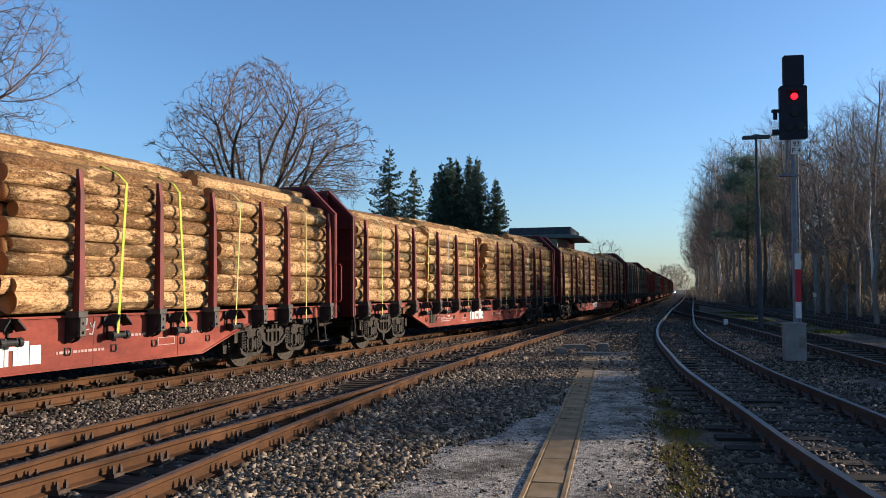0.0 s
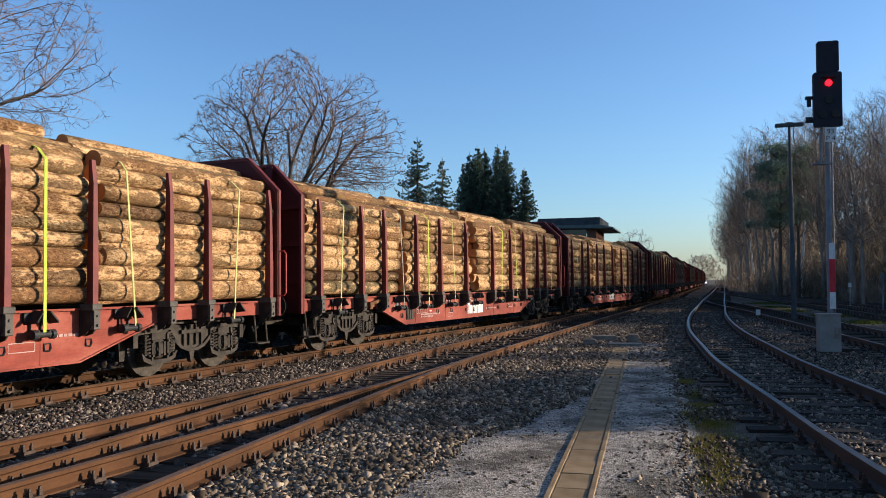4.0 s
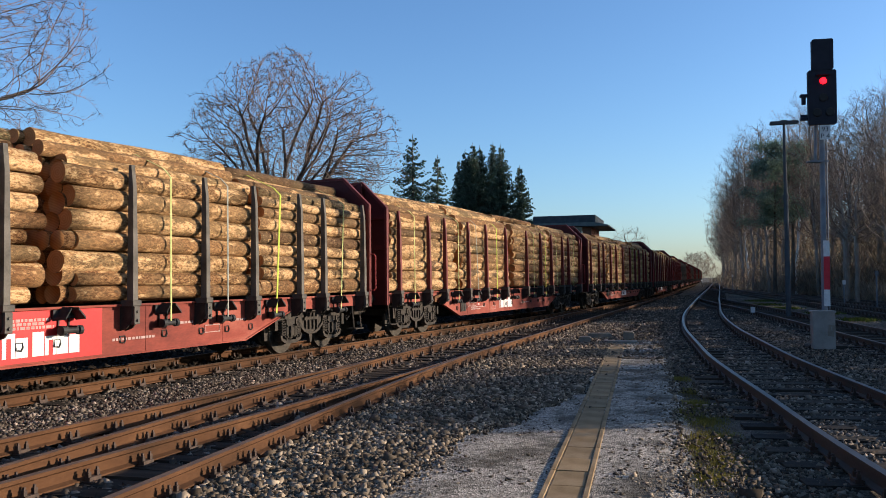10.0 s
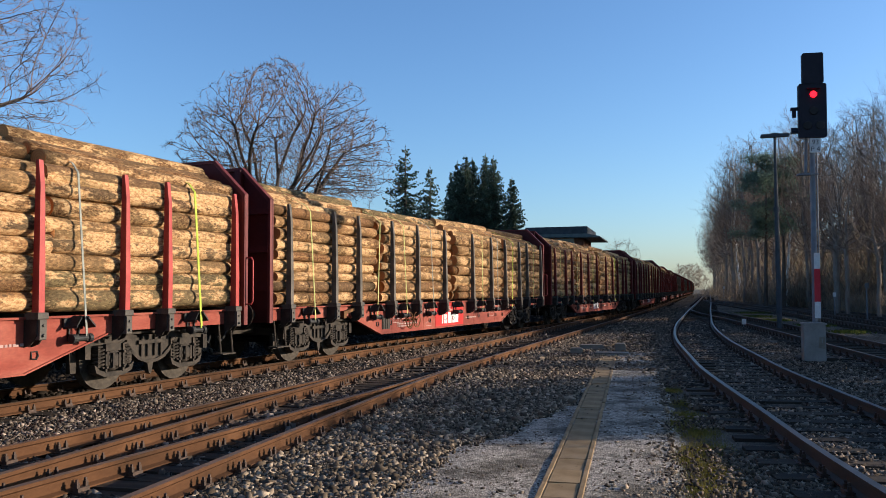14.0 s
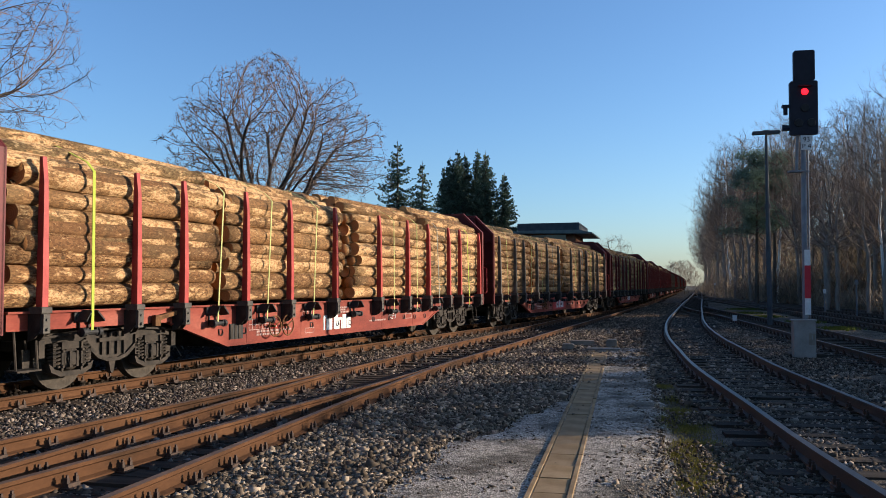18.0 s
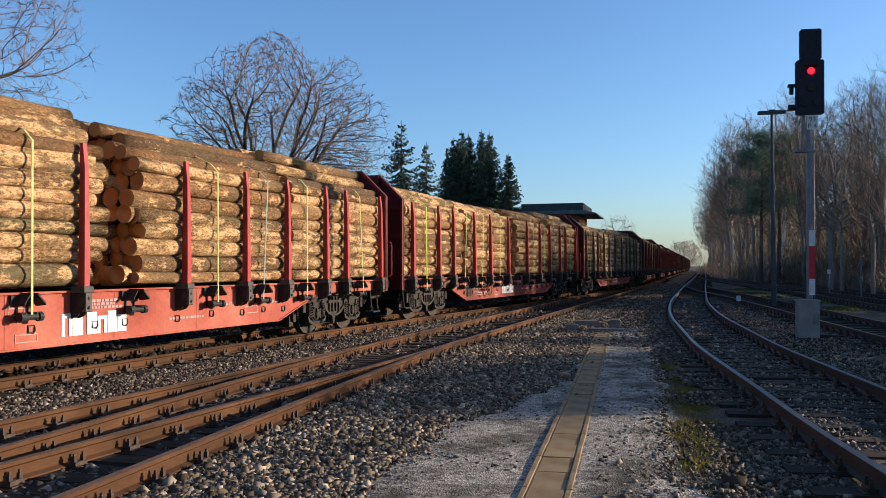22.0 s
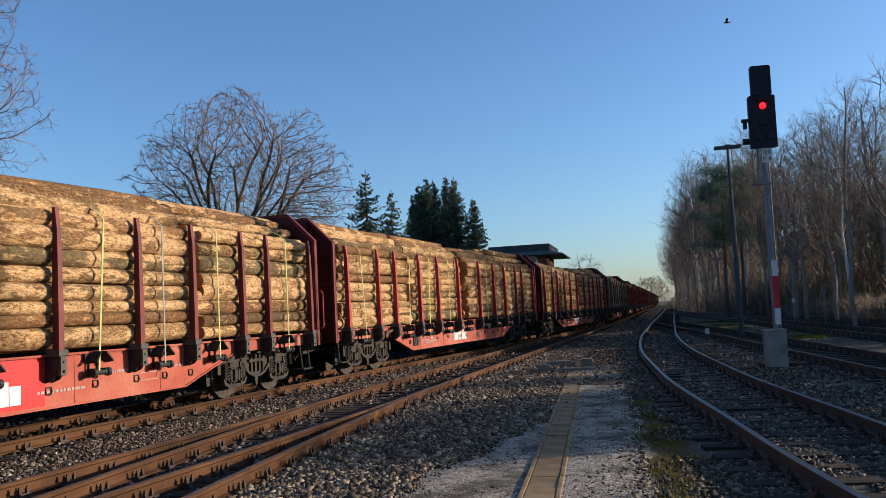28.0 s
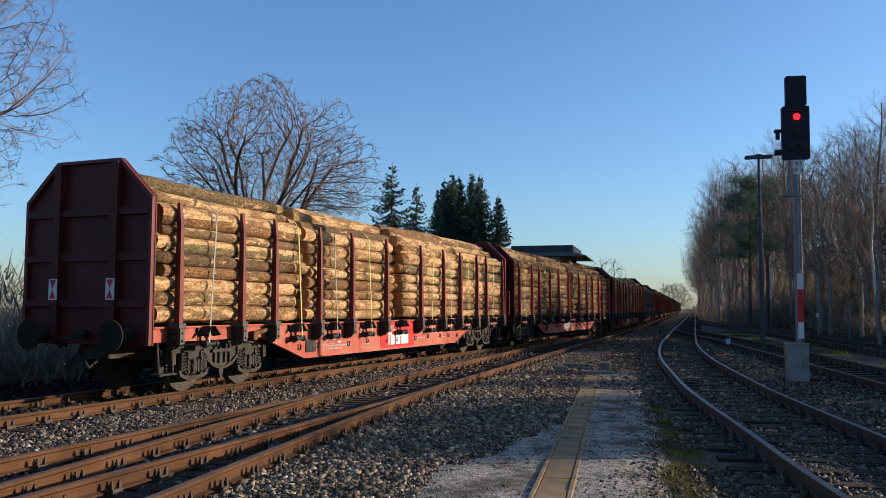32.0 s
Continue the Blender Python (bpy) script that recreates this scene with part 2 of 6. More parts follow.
def make_bark(name, tones, peel):
    """Spruce bark, flaky, with peeled places where the pale orange wood shows, knots and dark scars."""
    m, nt, b = material(name, 0.85)
    v, long = shifted(nt), shifted(nt, (1, 0.3, 1))
    big, mid, flake, fine = noise_of(nt, v, 1.1, 3), noise_of(nt, long, 5.5, 6, 0.7), noise_of(nt, shifted(nt, (1, 0.45, 1)), 32.0, 5, 0.72), noise_of(nt, v, 80.0, 2)
    r = random_of(nt)
    tone = ramp(nt, r, *[(i / (len(tones) - 1), c) for i, c in enumerate(tones)])
    scale = node(nt, "ShaderNodeTexVoronoi", Scale=46.0)
    nt.links.new(shifted(nt, (1, 0.5, 1)), scale.inputs["Vector"])
    tone = mix(nt, 0.85, tone, ramp(nt, scale.outputs["Color"], (0.2, (0.55, 0.5, 0.46)), (0.8, (1.2, 1.15, 1.05))), "MULTIPLY")
    turn = nt.nodes.new("ShaderNodeMath")
    turn.operation = "MULTIPLY"
    nt.links.new(r, turn.inputs[0])
    turn.inputs[1].default_value = 7.31
    part_of = nt.nodes.new("ShaderNodeMath")
    part_of.operation = "FRACT"
    nt.links.new(turn.outputs[0], part_of.inputs[0])
    flaky = mix(nt, ramp(nt, part_of.outputs[0], (0.25, (0.15,) * 3), (0.75, (1.0,) * 3)), (0, 0, 0), ramp(nt, flake, (0.44, (0.9,) * 3), (0.5, (0,) * 3)))
    col = mix(nt, flaky, tone, mix(nt, 1.0, tone, (0.36, 0.25, 0.19), "MULTIPLY"))
    col = mix(nt, ramp(nt, big, (0.45, (0,) * 3), (0.66, (0.45,) * 3)), col, (0.085, 0.066, 0.034))
    cut = nt.nodes.new("ShaderNodeMath")
    cut.operation = "MULTIPLY_ADD"
    nt.links.new(r, cut.inputs[0])
    cut.inputs[1].default_value, cut.inputs[2].default_value = 0.16, peel
    add = nt.nodes.new("ShaderNodeMath")
    nt.links.new(mid, add.inputs[0])
    nt.links.new(cut.outputs[0], add.inputs[1])
    wood = mix(nt, ramp(nt, flake, (0.4, (0,) * 3), (0.56, (1,) * 3)), (0.29, 0.14, 0.056), (0.53, 0.35, 0.172))
    col = mix(nt, ramp(nt, add.outputs[0], (0.49, (0,) * 3), (0.55, (0.9,) * 3)), col, wood)
    left = noise_of(nt, shifted(nt, (1, 0.55, 1)), 19.0, 6, 0.75)
    col = mix(nt, ramp(nt, left, (0.385, (0.88,) * 3), (0.425, (0,) * 3)), col, (0.095, 0.052, 0.026))
    col = mix(nt, ramp(nt, left, (0.6, (0,) * 3), (0.65, (0.55,) * 3)), col, (0.54, 0.37, 0.19))
    knots = node(nt, "ShaderNodeTexVoronoi", Scale=4.2)
    nt.links.new(shifted(nt, (1, 0.6, 1)), knots.inputs["Vector"])
    col = mix(nt, ramp(nt, knots.outputs["Distance"], (0.07, (0.8,) * 3), (0.13, (0,) * 3)), col, (0.07, 0.042, 0.022))
    col = mix(nt, 0.4, col, ramp(nt, fine, (0.3, (0.5,) * 3), (0.7, (1.15,) * 3)), "MULTIPLY")
    nt.links.new(col, b.inputs["Base Color"])
    bump(nt, b, flake, 0.8, 0.02)
    return m


def make_log_end():
    m, nt, b = material("log_end", 0.8)
    v = coords(nt, (1, 0.02, 1))
    rings = node(nt, "ShaderNodeTexWave", Scale=9.0, Distortion=1.5)
    rings.wave_type, rings.rings_direction = "RINGS", "Y"
    nt.links.new(v, rings.inputs["Vector"])
    col = mix(nt, rings.outputs[1], (0.4, 0.175, 0.06), (0.47, 0.22, 0.08))
    col = mix(nt, 0.5, col, ramp(nt, noise_of(nt, coords(nt), 6.0), (0.3, (0.6,) * 3), (0.7, (1.1,) * 3)), "MULTIPLY")
    nt.links.new(mix(nt, 1.0, col, ramp(nt, random_of(nt), (0.0, (0.75,) * 3), (1.0, (1.1,) * 3)), "MULTIPLY"), b.inputs["Base Color"])
    return m


M["bark"] = make_bark("log_bark", [(0.155, 0.08, 0.037), (0.26, 0.145, 0.065), (0.18, 0.1, 0.046), (0.3, 0.183, 0.086), (0.21, 0.133, 0.062), (0.25, 0.132, 0.058), (0.34, 0.215, 0.1)], -0.085)
M["bark_dark"] = make_bark("log_bark_dark", [(0.1, 0.062, 0.034), (0.17, 0.1, 0.052), (0.14, 0.112, 0.058), (0.22, 0.13, 0.062), (0.12, 0.08, 0.048)], -0.11)
M["log_end"] = make_log_end()


def make_ground():
    """Grit, ballast and trodden earth, mixed by noise at several scales."""
    m, nt, b = material("ground_grit", 0.95)
    v = coords(nt)
    vor = node(nt, "ShaderNodeTexVoronoi", Scale=28.0)
    nt.links.new(v, vor.inputs["Vector"])
    vor2 = node(nt, "ShaderNodeTexVoronoi", Scale=95.0)
    nt.links.new(v, vor2.inputs["Vector"])
    big, mid = noise_of(nt, v, 0.35, 5), noise_of(nt, v, 3.0, 5)
    stone = ramp(nt, vor.outputs["Color"], (0.1, (0.03, 0.022, 0.015)), (0.5, (0.085, 0.066, 0.047)), (0.9, (0.19, 0.15, 0.11)))
    grit = ramp(nt, vor2.outputs["Color"], (0.1, (0.055, 0.042, 0.03)), (0.5, (0.14, 0.11, 0.08)), (0.9, (0.27, 0.215, 0.16)))
    col = mix(nt, ramp(nt, big, (0.42, (0,) * 3), (0.58, (1,) * 3)), stone, grit)
    col = mix(nt, ramp(nt, mid, (0.35, (0.65,) * 3), (0.6, (0,) * 3)), col, (0.03, 0.024, 0.017))
    nt.links.new(col, b.inputs["Base Color"])
    hgt = mix(nt, 0.5, vor.outputs["Distance"], vor2.outputs["Distance"])
    bump(nt, b, hgt, 0.8, 0.03)
    return m


def make_grit():
    m, nt, b = material("fine_grit", 0.95)
    v = coords(nt)
    vor = node(nt, "ShaderNodeTexVoronoi", Scale=70.0)
    nt.links.new(v, vor.inputs["Vector"])
    col = ramp(nt, vor.outputs["Color"], (0.1, (0.1, 0.083, 0.063)), (0.5, (0.31, 0.262, 0.207)), (0.9, (0.62, 0.535, 0.435)))
    mid = noise_of(nt, v, 1.7, 6, 0.6)
    col = mix(nt, ramp(nt, mid, (0.38, (0.8,) * 3), (0.54, (0,) * 3)), col, (0.06, 0.05, 0.034))
    col = mix(nt, ramp(nt, noise_of(nt, v, 7.0, 5, 0.65), (0.34, (0.7,) * 3), (0.5, (0,) * 3)), col, (0.05, 0.044, 0.034))
    nt.links.new(col, b.inputs["Base Color"])
    bump(nt, b, vor.outputs["Distance"], 0.7, 0.015)
    return m


def make_stones(name, dark, mid, pale):
    m, nt, b = material(name, 0.9)
    col = ramp(nt, island(nt), (0.0, dark), (0.55, mid), (0.93, pale), (1.0, tuple(min(0.6, c * 1.5) for c in pale)))
    col = mix(nt, 0.5, col, ramp(nt, noise_of(nt, coords(nt), 40.0), (0.3, (0.6,) * 3), (0.7, (1.1,) * 3)), "MULTIPLY")
    nt.links.new(col, b.inputs["Base Color"])
    return m


M["ground"], M["grit"] = make_ground(), make_grit()
M["ballast"] = make_stones("ballast_stone", (0.035, 0.026, 0.018), (0.105, 0.078, 0.053), (0.24, 0.18, 0.128))
M["pale_ballast"] = make_stones("pale_ballast_stone", (0.045, 0.033, 0.022), (0.138, 0.102, 0.068), (0.33, 0.252, 0.175))
# Near-black stones: the shade below the wagons is put into this colour.
M["oily_ballast"] = make_stones("shade_ballast_stone", (0.008, 0.006, 0.005), (0.02, 0.015, 0.011), (0.05, 0.038, 0.028))
M["dark_ballast"] = make_stones("dark_ballast_stone", (0.035, 0.026, 0.019), (0.098, 0.074, 0.054), (0.26, 0.2, 0.15))

from mathutils import kdtree

# ---------------------------------------------------------------- shapes


def mesh_of(name, verts, faces, mats, index=None, smooth=False):
    me = bpy.data.meshes.new(name)
    me.from_pydata([tuple(v) for v in verts], [], [tuple(f) for f in faces])
    for m in mats if isinstance(mats, (list, tuple)) else [mats]:
        me.materials.append(M[m])
    if index is not None:
        me.polygons.foreach_set("material_index", index)
    if smooth:
        me.polygons.foreach_set("use_smooth", [True] * len(me.polygons))
    me.update()
    return me


class Shape:
    """Gathers simple solids into one mesh."""

    def __init__(self):
        self.v, self.f, self.m = [], [], []

    def add(self, verts, faces, mi=0):
        o = len(self.v)
        self.v += [tuple(v) for v in verts]
        self.f += [tuple(i + o for i in f) for f in faces]
        self.m += [mi] * len(faces)
        return self

    def box(self, x0, x1, y0, y1, z0, z1, mi=0, bevel=0.0):
        """A block; bevel cuts its long edges along y."""
        if not bevel:
            p = [(x0, z0), (x1, z0), (x1, z1), (x0, z1)]
        else:
            c = bevel
            p = [(x0 + c, z0), (x1 - c, z0), (x1, z0 + c), (x1, z1 - c), (x1 - c, z1), (x0 + c, z1), (x0, z1 - c), (x0, z0 + c)]
        return self.prism(p, y0, y1, mi)

    def prism(self, prof, y0, y1, mi=0):
        """The outline (x, z) drawn out along y."""
        n = len(prof)
        vs = [(x, y0, z) for x, z in prof] + [(x, y1, z) for x, z in prof]
        return self.add(vs, [(i, (i + 1) % n, n + (i + 1) % n, n + i) for i in range(n)] + [tuple(range(n - 1, -1, -1)), tuple(range(n, 2 * n))], mi)

    def plate(self, prof, x0, x1, mi=0):
        """The outline (y, z) drawn out along x."""
        n = len(prof)
        vs = [(x0, y, z) for y, z in prof] + [(x1, y, z) for y, z in prof]
        return self.add(vs, [(i, (i + 1) % n, n + (i + 1) % n, n + i) for i in range(n)] + [tuple(range(n - 1, -1, -1)), tuple(range(n, 2 * n))], mi)

    def rod(self, a, b, r0, r1=None, n=8, mi=0, cap=True):
        a, b = Vector(a), Vector(b)
        r1 = r0 if r1 is None else r1
        d = (b - a).normalized()
        u = d.orthogonal().normalized()
        w = d.cross(u)
        vs = []
        for c, r in ((a, r0), (b, r1)):
            vs += [c + (u * math.cos(2 * math.pi * i / n) + w * math.sin(2 * math.pi * i / n)) * r for i in range(n)]
        fs = [(i, (i + 1) % n, n + (i + 1) % n, n + i) for i in range(n)]
        if cap:
            fs += [tuple(range(n - 1, -1, -1)), tuple(range(n, 2 * n))]
        return self.add(vs, fs, mi)

    def pipe(self, points, r, n=6, mi=0):
        """One bent tube through the points, closed where the last is the first."""
        p = [Vector(q) for q in points]
        loop = (p[0] - p[-1]).length < 1e-6
        if loop:
            p = p[:-1]
        k, u, vs = len(p), None, []
        for i, q in enumerate(p):
            a, b = (p[i - 1], p[(i + 1) % k]) if loop else (p[max(0, i - 1)], p[min(k - 1, i + 1)])
            d = (b - a).normalized()
            u = d.orthogonal().normalized() if u is None else (u - d * u.dot(d)).normalized()
            w = d.cross(u)
            vs += [q + (u * math.cos(2 * math.pi * j / n) + w * math.sin(2 * math.pi * j / n)) * r for j in range(n)]
        fs = [(i * n + j, i * n + (j + 1) % n, (i + 1) % k * n + (j + 1) % n, (i + 1) % k * n + j) for i in range(k if loop else k - 1) for j in range(n)]
        if not loop:
            fs += [tuple(range(n - 1, -1, -1)), tuple((k - 1) * n + j for j in range(n))]
        return self.add(vs, fs, mi)

    def turned(self, prof, n=20, axis="x", at=(0, 0, 0), mi=0):
        """The outline (along, radius) turned about the axis."""
        vs, k = [], len(prof)
        for a, r in prof:
            for i in range(n):
                c, s = r * math.cos(2 * math.pi * i / n), r * math.sin(2 * math.pi * i / n)
                p = {"x": (a, c, s), "y": (c, a, s), "z": (c, s, a)}[axis]
                vs.append((p[0] + at[0], p[1] + at[1], p[2] + at[2]))
        fs = [(j * n + i, j * n + (i + 1) % n, (j + 1) * n + (i + 1) % n, (j + 1) * n + i) for j in range(k - 1) for i in range(n)]
        fs += [tuple(range(n)), tuple((k - 1) * n + i for i in range(n))]
        return self.add(vs, fs, mi)

    def mesh(self, name, mats, smooth=False):
        return mesh_of(name, self.v, self.f, mats, self.m, smooth)


def part(name, data, parent, label="", m=None):
    """A mesh, or a Shape with its materials, as one object under a thing or a part."""
    ob = new(name, data)
    ob.parent = parent
    if m is not None:
        ob.matrix_basis = m
    return tagged(ob, label)


def empty(name, label, category, group="", m=None):
    ob = new(name)
    ob.empty_display_size = 0.2
    if m is not None:
        ob.matrix_basis = m
    return tagged(ob, label, category, group)


# ---------------------------------------------------------------- lines of the tracks
def curve_through(points):
    """x over y, smooth through the given points."""
    ys = np.array([p[1] for p in points], float)
    xs = np.array([p[0] for p in points], float)
    sl = np.gradient(xs, ys)

    def x_at(y):
        y = np.asarray(y, float)
        i = np.clip(np.searchsorted(ys, y) - 1, 0, len(ys) - 2)
        h = ys[i + 1] - ys[i]
        t = np.clip((y - ys[i]) / h, 0, 1)
        v = (2 * t**3 - 3 * t**2 + 1) * xs[i] + (t**3 - 2 * t**2 + t) * h * sl[i] + (3 * t**2 - 2 * t**3) * xs[i + 1] + (t**3 - t**2) * h * sl[i + 1]
        v = np.where(y > ys[-1], xs[-1] + (y - ys[-1]) * sl[-1], v)
        return np.where(y < ys[0], xs[0] + (y - ys[0]) * sl[0], v)
    return x_at


GAUGE = 1.48                    # between the middles of the rail heads
_ys = np.arange(-200.0, 900.0, 0.5)
_sl = np.interp(_ys, [14, 24, 42, 72], [0.10, 0.144, 0.135, 0.033])
_xs = np.concatenate([[0], np.cumsum((_sl[1:] + _sl[:-1]) / 2 * 0.5)])
_xs += -9.40 - np.interp(9.0, _ys, _xs)
_ss = np.concatenate([[0], np.cumsum(np.hypot(np.diff(_xs), np.diff(_ys)))])
_ss -= np.interp(9.0, _ys, _ss)


def train_x(y):
    return np.interp(y, _ys, _xs)


def train_at(s):
    """The middle of the train's track, s metres along it."""
    y = float(np.interp(s, _ss, _ys))
    return Vector((float(np.interp(y, _ys, _xs)), y, 0.0))


near_x = curve_through([(-3.6, -60), (-4.35, -8), (-4.6, 5), (-4.72, 8), (-4.84, 11.6), (-4.88, 15), (-4.71, 19.5), (-4.38, 27), (-3.6, 43), (-2.8, 61), (-1.95, 84), (-1.5, 97), (15.3, 577)])
branch_x = curve_through([(-11.5, -70), (-6.05, 0), (-5.57, 6), (-5.2, 10.4), (-4.96, 13.6), (-4.87, 16.4)])
right_x = curve_through([(22, -60), (4.3, -6), (2.75, 3), (1.92, 8.8), (1.71, 10.9), (1.5, 12.8), (1.17, 16.2), (0.96, 19.9), (0.74, 24.2), (0.63, 30.9), (0.68, 35.8), (1.1, 49), (3.04, 100), (20.0, 580)])
second_x = curve_through([(26, -50), (9.2, 0), (5.35, 15), (4.65, 23), (4.1, 31), (3.2, 42.5), (2.1, 54), (1.62, 63)])
third_x = curve_through([(14, 0), (9.0, 25), (8.25, 35), (7.7, 48), (6.6, 69), (4.9, 100), (4.3, 122)])
fourth_x = curve_through([(24, 0), (14.2, 25), (11.2, 45), (9.5, 58), (7.4, 76), (6.3, 88)])
GROUND_Z = -0.19

RAIL_PROF = [(-0.036, 0.0), (0.036, 0.0), (0.037, -0.03), (0.010, -0.048), (0.009, -0.128), (0.062, -0.145), (0.064, -0.158), (-0.064, -0.158), (-0.062, -0.145), (-0.009, -0.128), (-0.010, -0.048), (-0.037, -0.03)]


def rail(parent, fx, side, y0, y1, head="rail_head", step=0.9, taper=None):
    """One rail along a line; taper thins it to a blade towards that end."""
    n = max(2, int((y1 - y0) / step))
    ys = np.linspace(y0, y1, n)
    # coarser beyond 60 m
    ys = np.array([y for i, y in enumerate(ys) if y < 60 or i % 4 == 0 or i == n - 1])
    xs = fx(ys)
    sl = np.gradient(xs, ys)
    vs, fs, mi = [], [], []
    k = len(RAIL_PROF)
    for j, (x, y, s) in enumerate(zip(xs, ys, sl)):
        q = math.hypot(1, s)
        w = 1.0 if taper is None else min(1.0, 0.12 + abs(y - taper) / 5.0)
        for a, z in RAIL_PROF:
            o = side * GAUGE / 2 + (a * w if taper is None else side * (-abs(0.036 * (1 - w)) if w < 1 else 0) + a * w)
            vs.append((x + o / q, y - o * s / q, z))
        if j:
            for i in range(k):
                p0, p1 = (j - 1) * k, j * k
                fs.append((p0 + i, p0 + (i + 1) % k, p1 + (i + 1) % k, p1 + i))
                mi.append(1 if i == 0 else 0)
    fs += [tuple(range(k)), tuple((len(ys) - 1) * k + i for i in range(k))]
    mi += [0, 0]
    return part("rail", mesh_of("rail", vs, fs, [{"bright_head": "dark_rail", "dull_head": "dark_rail"}.get(head, "rust_rail"), head], mi), parent)


def sleeper_mesh(length, width=0.25, mat="sleeper"):
    return Shape().box(-length / 2, length / 2, -width / 2, width / 2, -0.30, -0.158, bevel=0).mesh("sleeper", mat)


def clip_mesh():
    """A ribbed plate with two clamps and their bolts, one on each side of the rail foot."""
    s = Shape().box(-0.17, 0.17, -0.08, 0.08, -0.163, -0.152)
    for d in (-1, 1):
        s.box(d * 0.105 - 0.03, d * 0.105 + 0.03, -0.065, 0.065, -0.152, -0.118)
        s.box(d * 0.068 - 0.012, d * 0.068 + 0.012, -0.045, 0.045, -0.14, -0.128)
        for e in (-0.048, 0.048):
            s.box(d * 0.105 - 0.016, d * 0.105 + 0.016, e - 0.016, e + 0.016, -0.118, -0.075)
            s.box(d * 0.105 - 0.009, d * 0.105 + 0.009, e - 0.009, e + 0.009, -0.075, -0.05)
    return s.mesh("rail_clip", "clip")


SLEEPER = sleeper_mesh(2.6)
DARK_SLEEPER = sleeper_mesh(2.5, 0.24, "dark_sleeper")
CLIP = clip_mesh()


def track(name, label, fx, y0, y1, head="rail_head", near=(2.0, 30.0), rails=(-1, 1), length=None, spacing=0.63, count=140):
    """A track: two rails, its nearest sleepers and clips one by one, the rest of them joined."""
    t = empty(name, label, "railway track")
    t["kind"] = "structure"
    for sd in rails:
        rail(t, fx, sd, y0, y1, head)
    far_v, far_f = [], []
    y, made = y0 + 0.2, 0
    sm = DARK_SLEEPER if head in ("bright_head", "dull_head") else SLEEPER
    while y < min(y1, 170):
        x = float(fx(y))
        s = float(fx(y + 0.1) - fx(y - 0.1)) / 0.2
        m = pose(x, y, 0, 0, 0, -math.degrees(math.atan(s)) + random.uniform(-0.8, 0.8))
        if near[0] < y < near[1] and made < count:
            part("sleeper", sm, t, m=m)
            for sd in (-1, 1):
                part("rail_clip", CLIP, t, m=m @ pose(sd * GAUGE / 2, 0, 0))
            made += 1
        else:
            for me, mm in ((sm, m), *(((CLIP, m @ pose(sd * GAUGE / 2, 0, 0)) for sd in (-1, 1)) if -4 < y < 60 else ())):
                o = len(far_v)
                far_v += [tuple(mm @ v.co) for v in me.vertices]
                far_f += [tuple(i + o for i in p.vertices) for p in me.polygons]
        y += spacing
    if far_v:
        tagged(part("far_sleepers", mesh_of("far_sleepers", far_v, far_f, "sleeper"), t), kind="stuff")
    return t


# ---------------------------------------------------------------- ground and tracks
def build_ground():
    xs = np.concatenate([[-3000, -600, -150, -60, -30], np.arange(-16, 18.01, 0.5), [30, 60, 150, 600, 3000]])
    ys = np.concatenate([[-1500, -200, -60, -20], np.arange(-8, 60.01, 0.5), np.arange(64, 200, 6), [260, 400, 900, 4000]])
    vs, fs = [], []
    for y in ys:
        for x in xs:
            z = GROUND_Z
            if -16 <= x <= 18 and -8 <= y <= 60:
                z += 0.03 * (noise.noise((x * 0.35, y * 0.35, 0.3))) + 0.014 * noise.noise((x * 1.7, y * 1.7, 4.0))
            vs.append((x, y, z))
    n = len(xs)
    for j in range(len(ys) - 1):
        for i in range(n - 1):
            fs.append((j * n + i, j * n + i + 1, (j + 1) * n + i + 1, (j + 1) * n + i))
    g = new("ground", mesh_of("ground", vs, fs, "ground", smooth=True))
    tagged(g, "dark gravel and trodden earth of a rail yard", "ground", kind="structure")


build_ground()
track("track_train", "rusty rails of the loaded track on ballast", train_x, -40, 260, near=(4, 40))
track("track_near", "rusty brown rails on dark wooden sleepers", near_x, -20, 97, near=(3, 45))
track("track_right", "curving track with brightly worn rail heads", right_x, -20, 400, "bright_head", near=(3, 45))
track("track_second", "dull rails of a siding behind the signal", second_x, -10, 63, "dull_head", near=(14, 45))
track("track_third", "dull rails of a siding at the wood", third_x, 5, 122, "dull_head", near=(24, 60))
track("track_fourth", "dull rails of an outer siding at the wood", fourth_x, 10, 88, "dull_head", near=(24, 60))


def build_branch():
    t = empty("track_branch", "rusty rails of a switch that leave the near track", "railway track")
    t["kind"] = "structure"
    rail(t, branch_x, -1, -20, 16.4, taper=16.4)
    rail(t, branch_x, 1, -20, 16.2, taper=16.2)
    y = 2.0
    while y < 15.5:
        m = pose(float(branch_x(y)), y, 0, 0, 0, -4)
        for sd in (-1, 1):
            part("rail_clip", CLIP, t, m=m @ pose(sd * GAUGE / 2, 0, 0))
        part("sleeper", SLEEPER, t, m=m @ pose(0.0, 0.0, -0.008))
        y += 0.63


build_branch()

# ---------------------------------------------------------------- the timber train
WAGON = 19.30                   # from coupling to coupling
END = 9.14                      # end walls, from the middle
FLOOR = 1.20
STAKES = [-8.62, -6.88, -5.8, -4.08, -2.6, -0.77, 1.42, 3.1, 4.5, 6.05, 6.98, 8.75]
PIVOT = 7.0


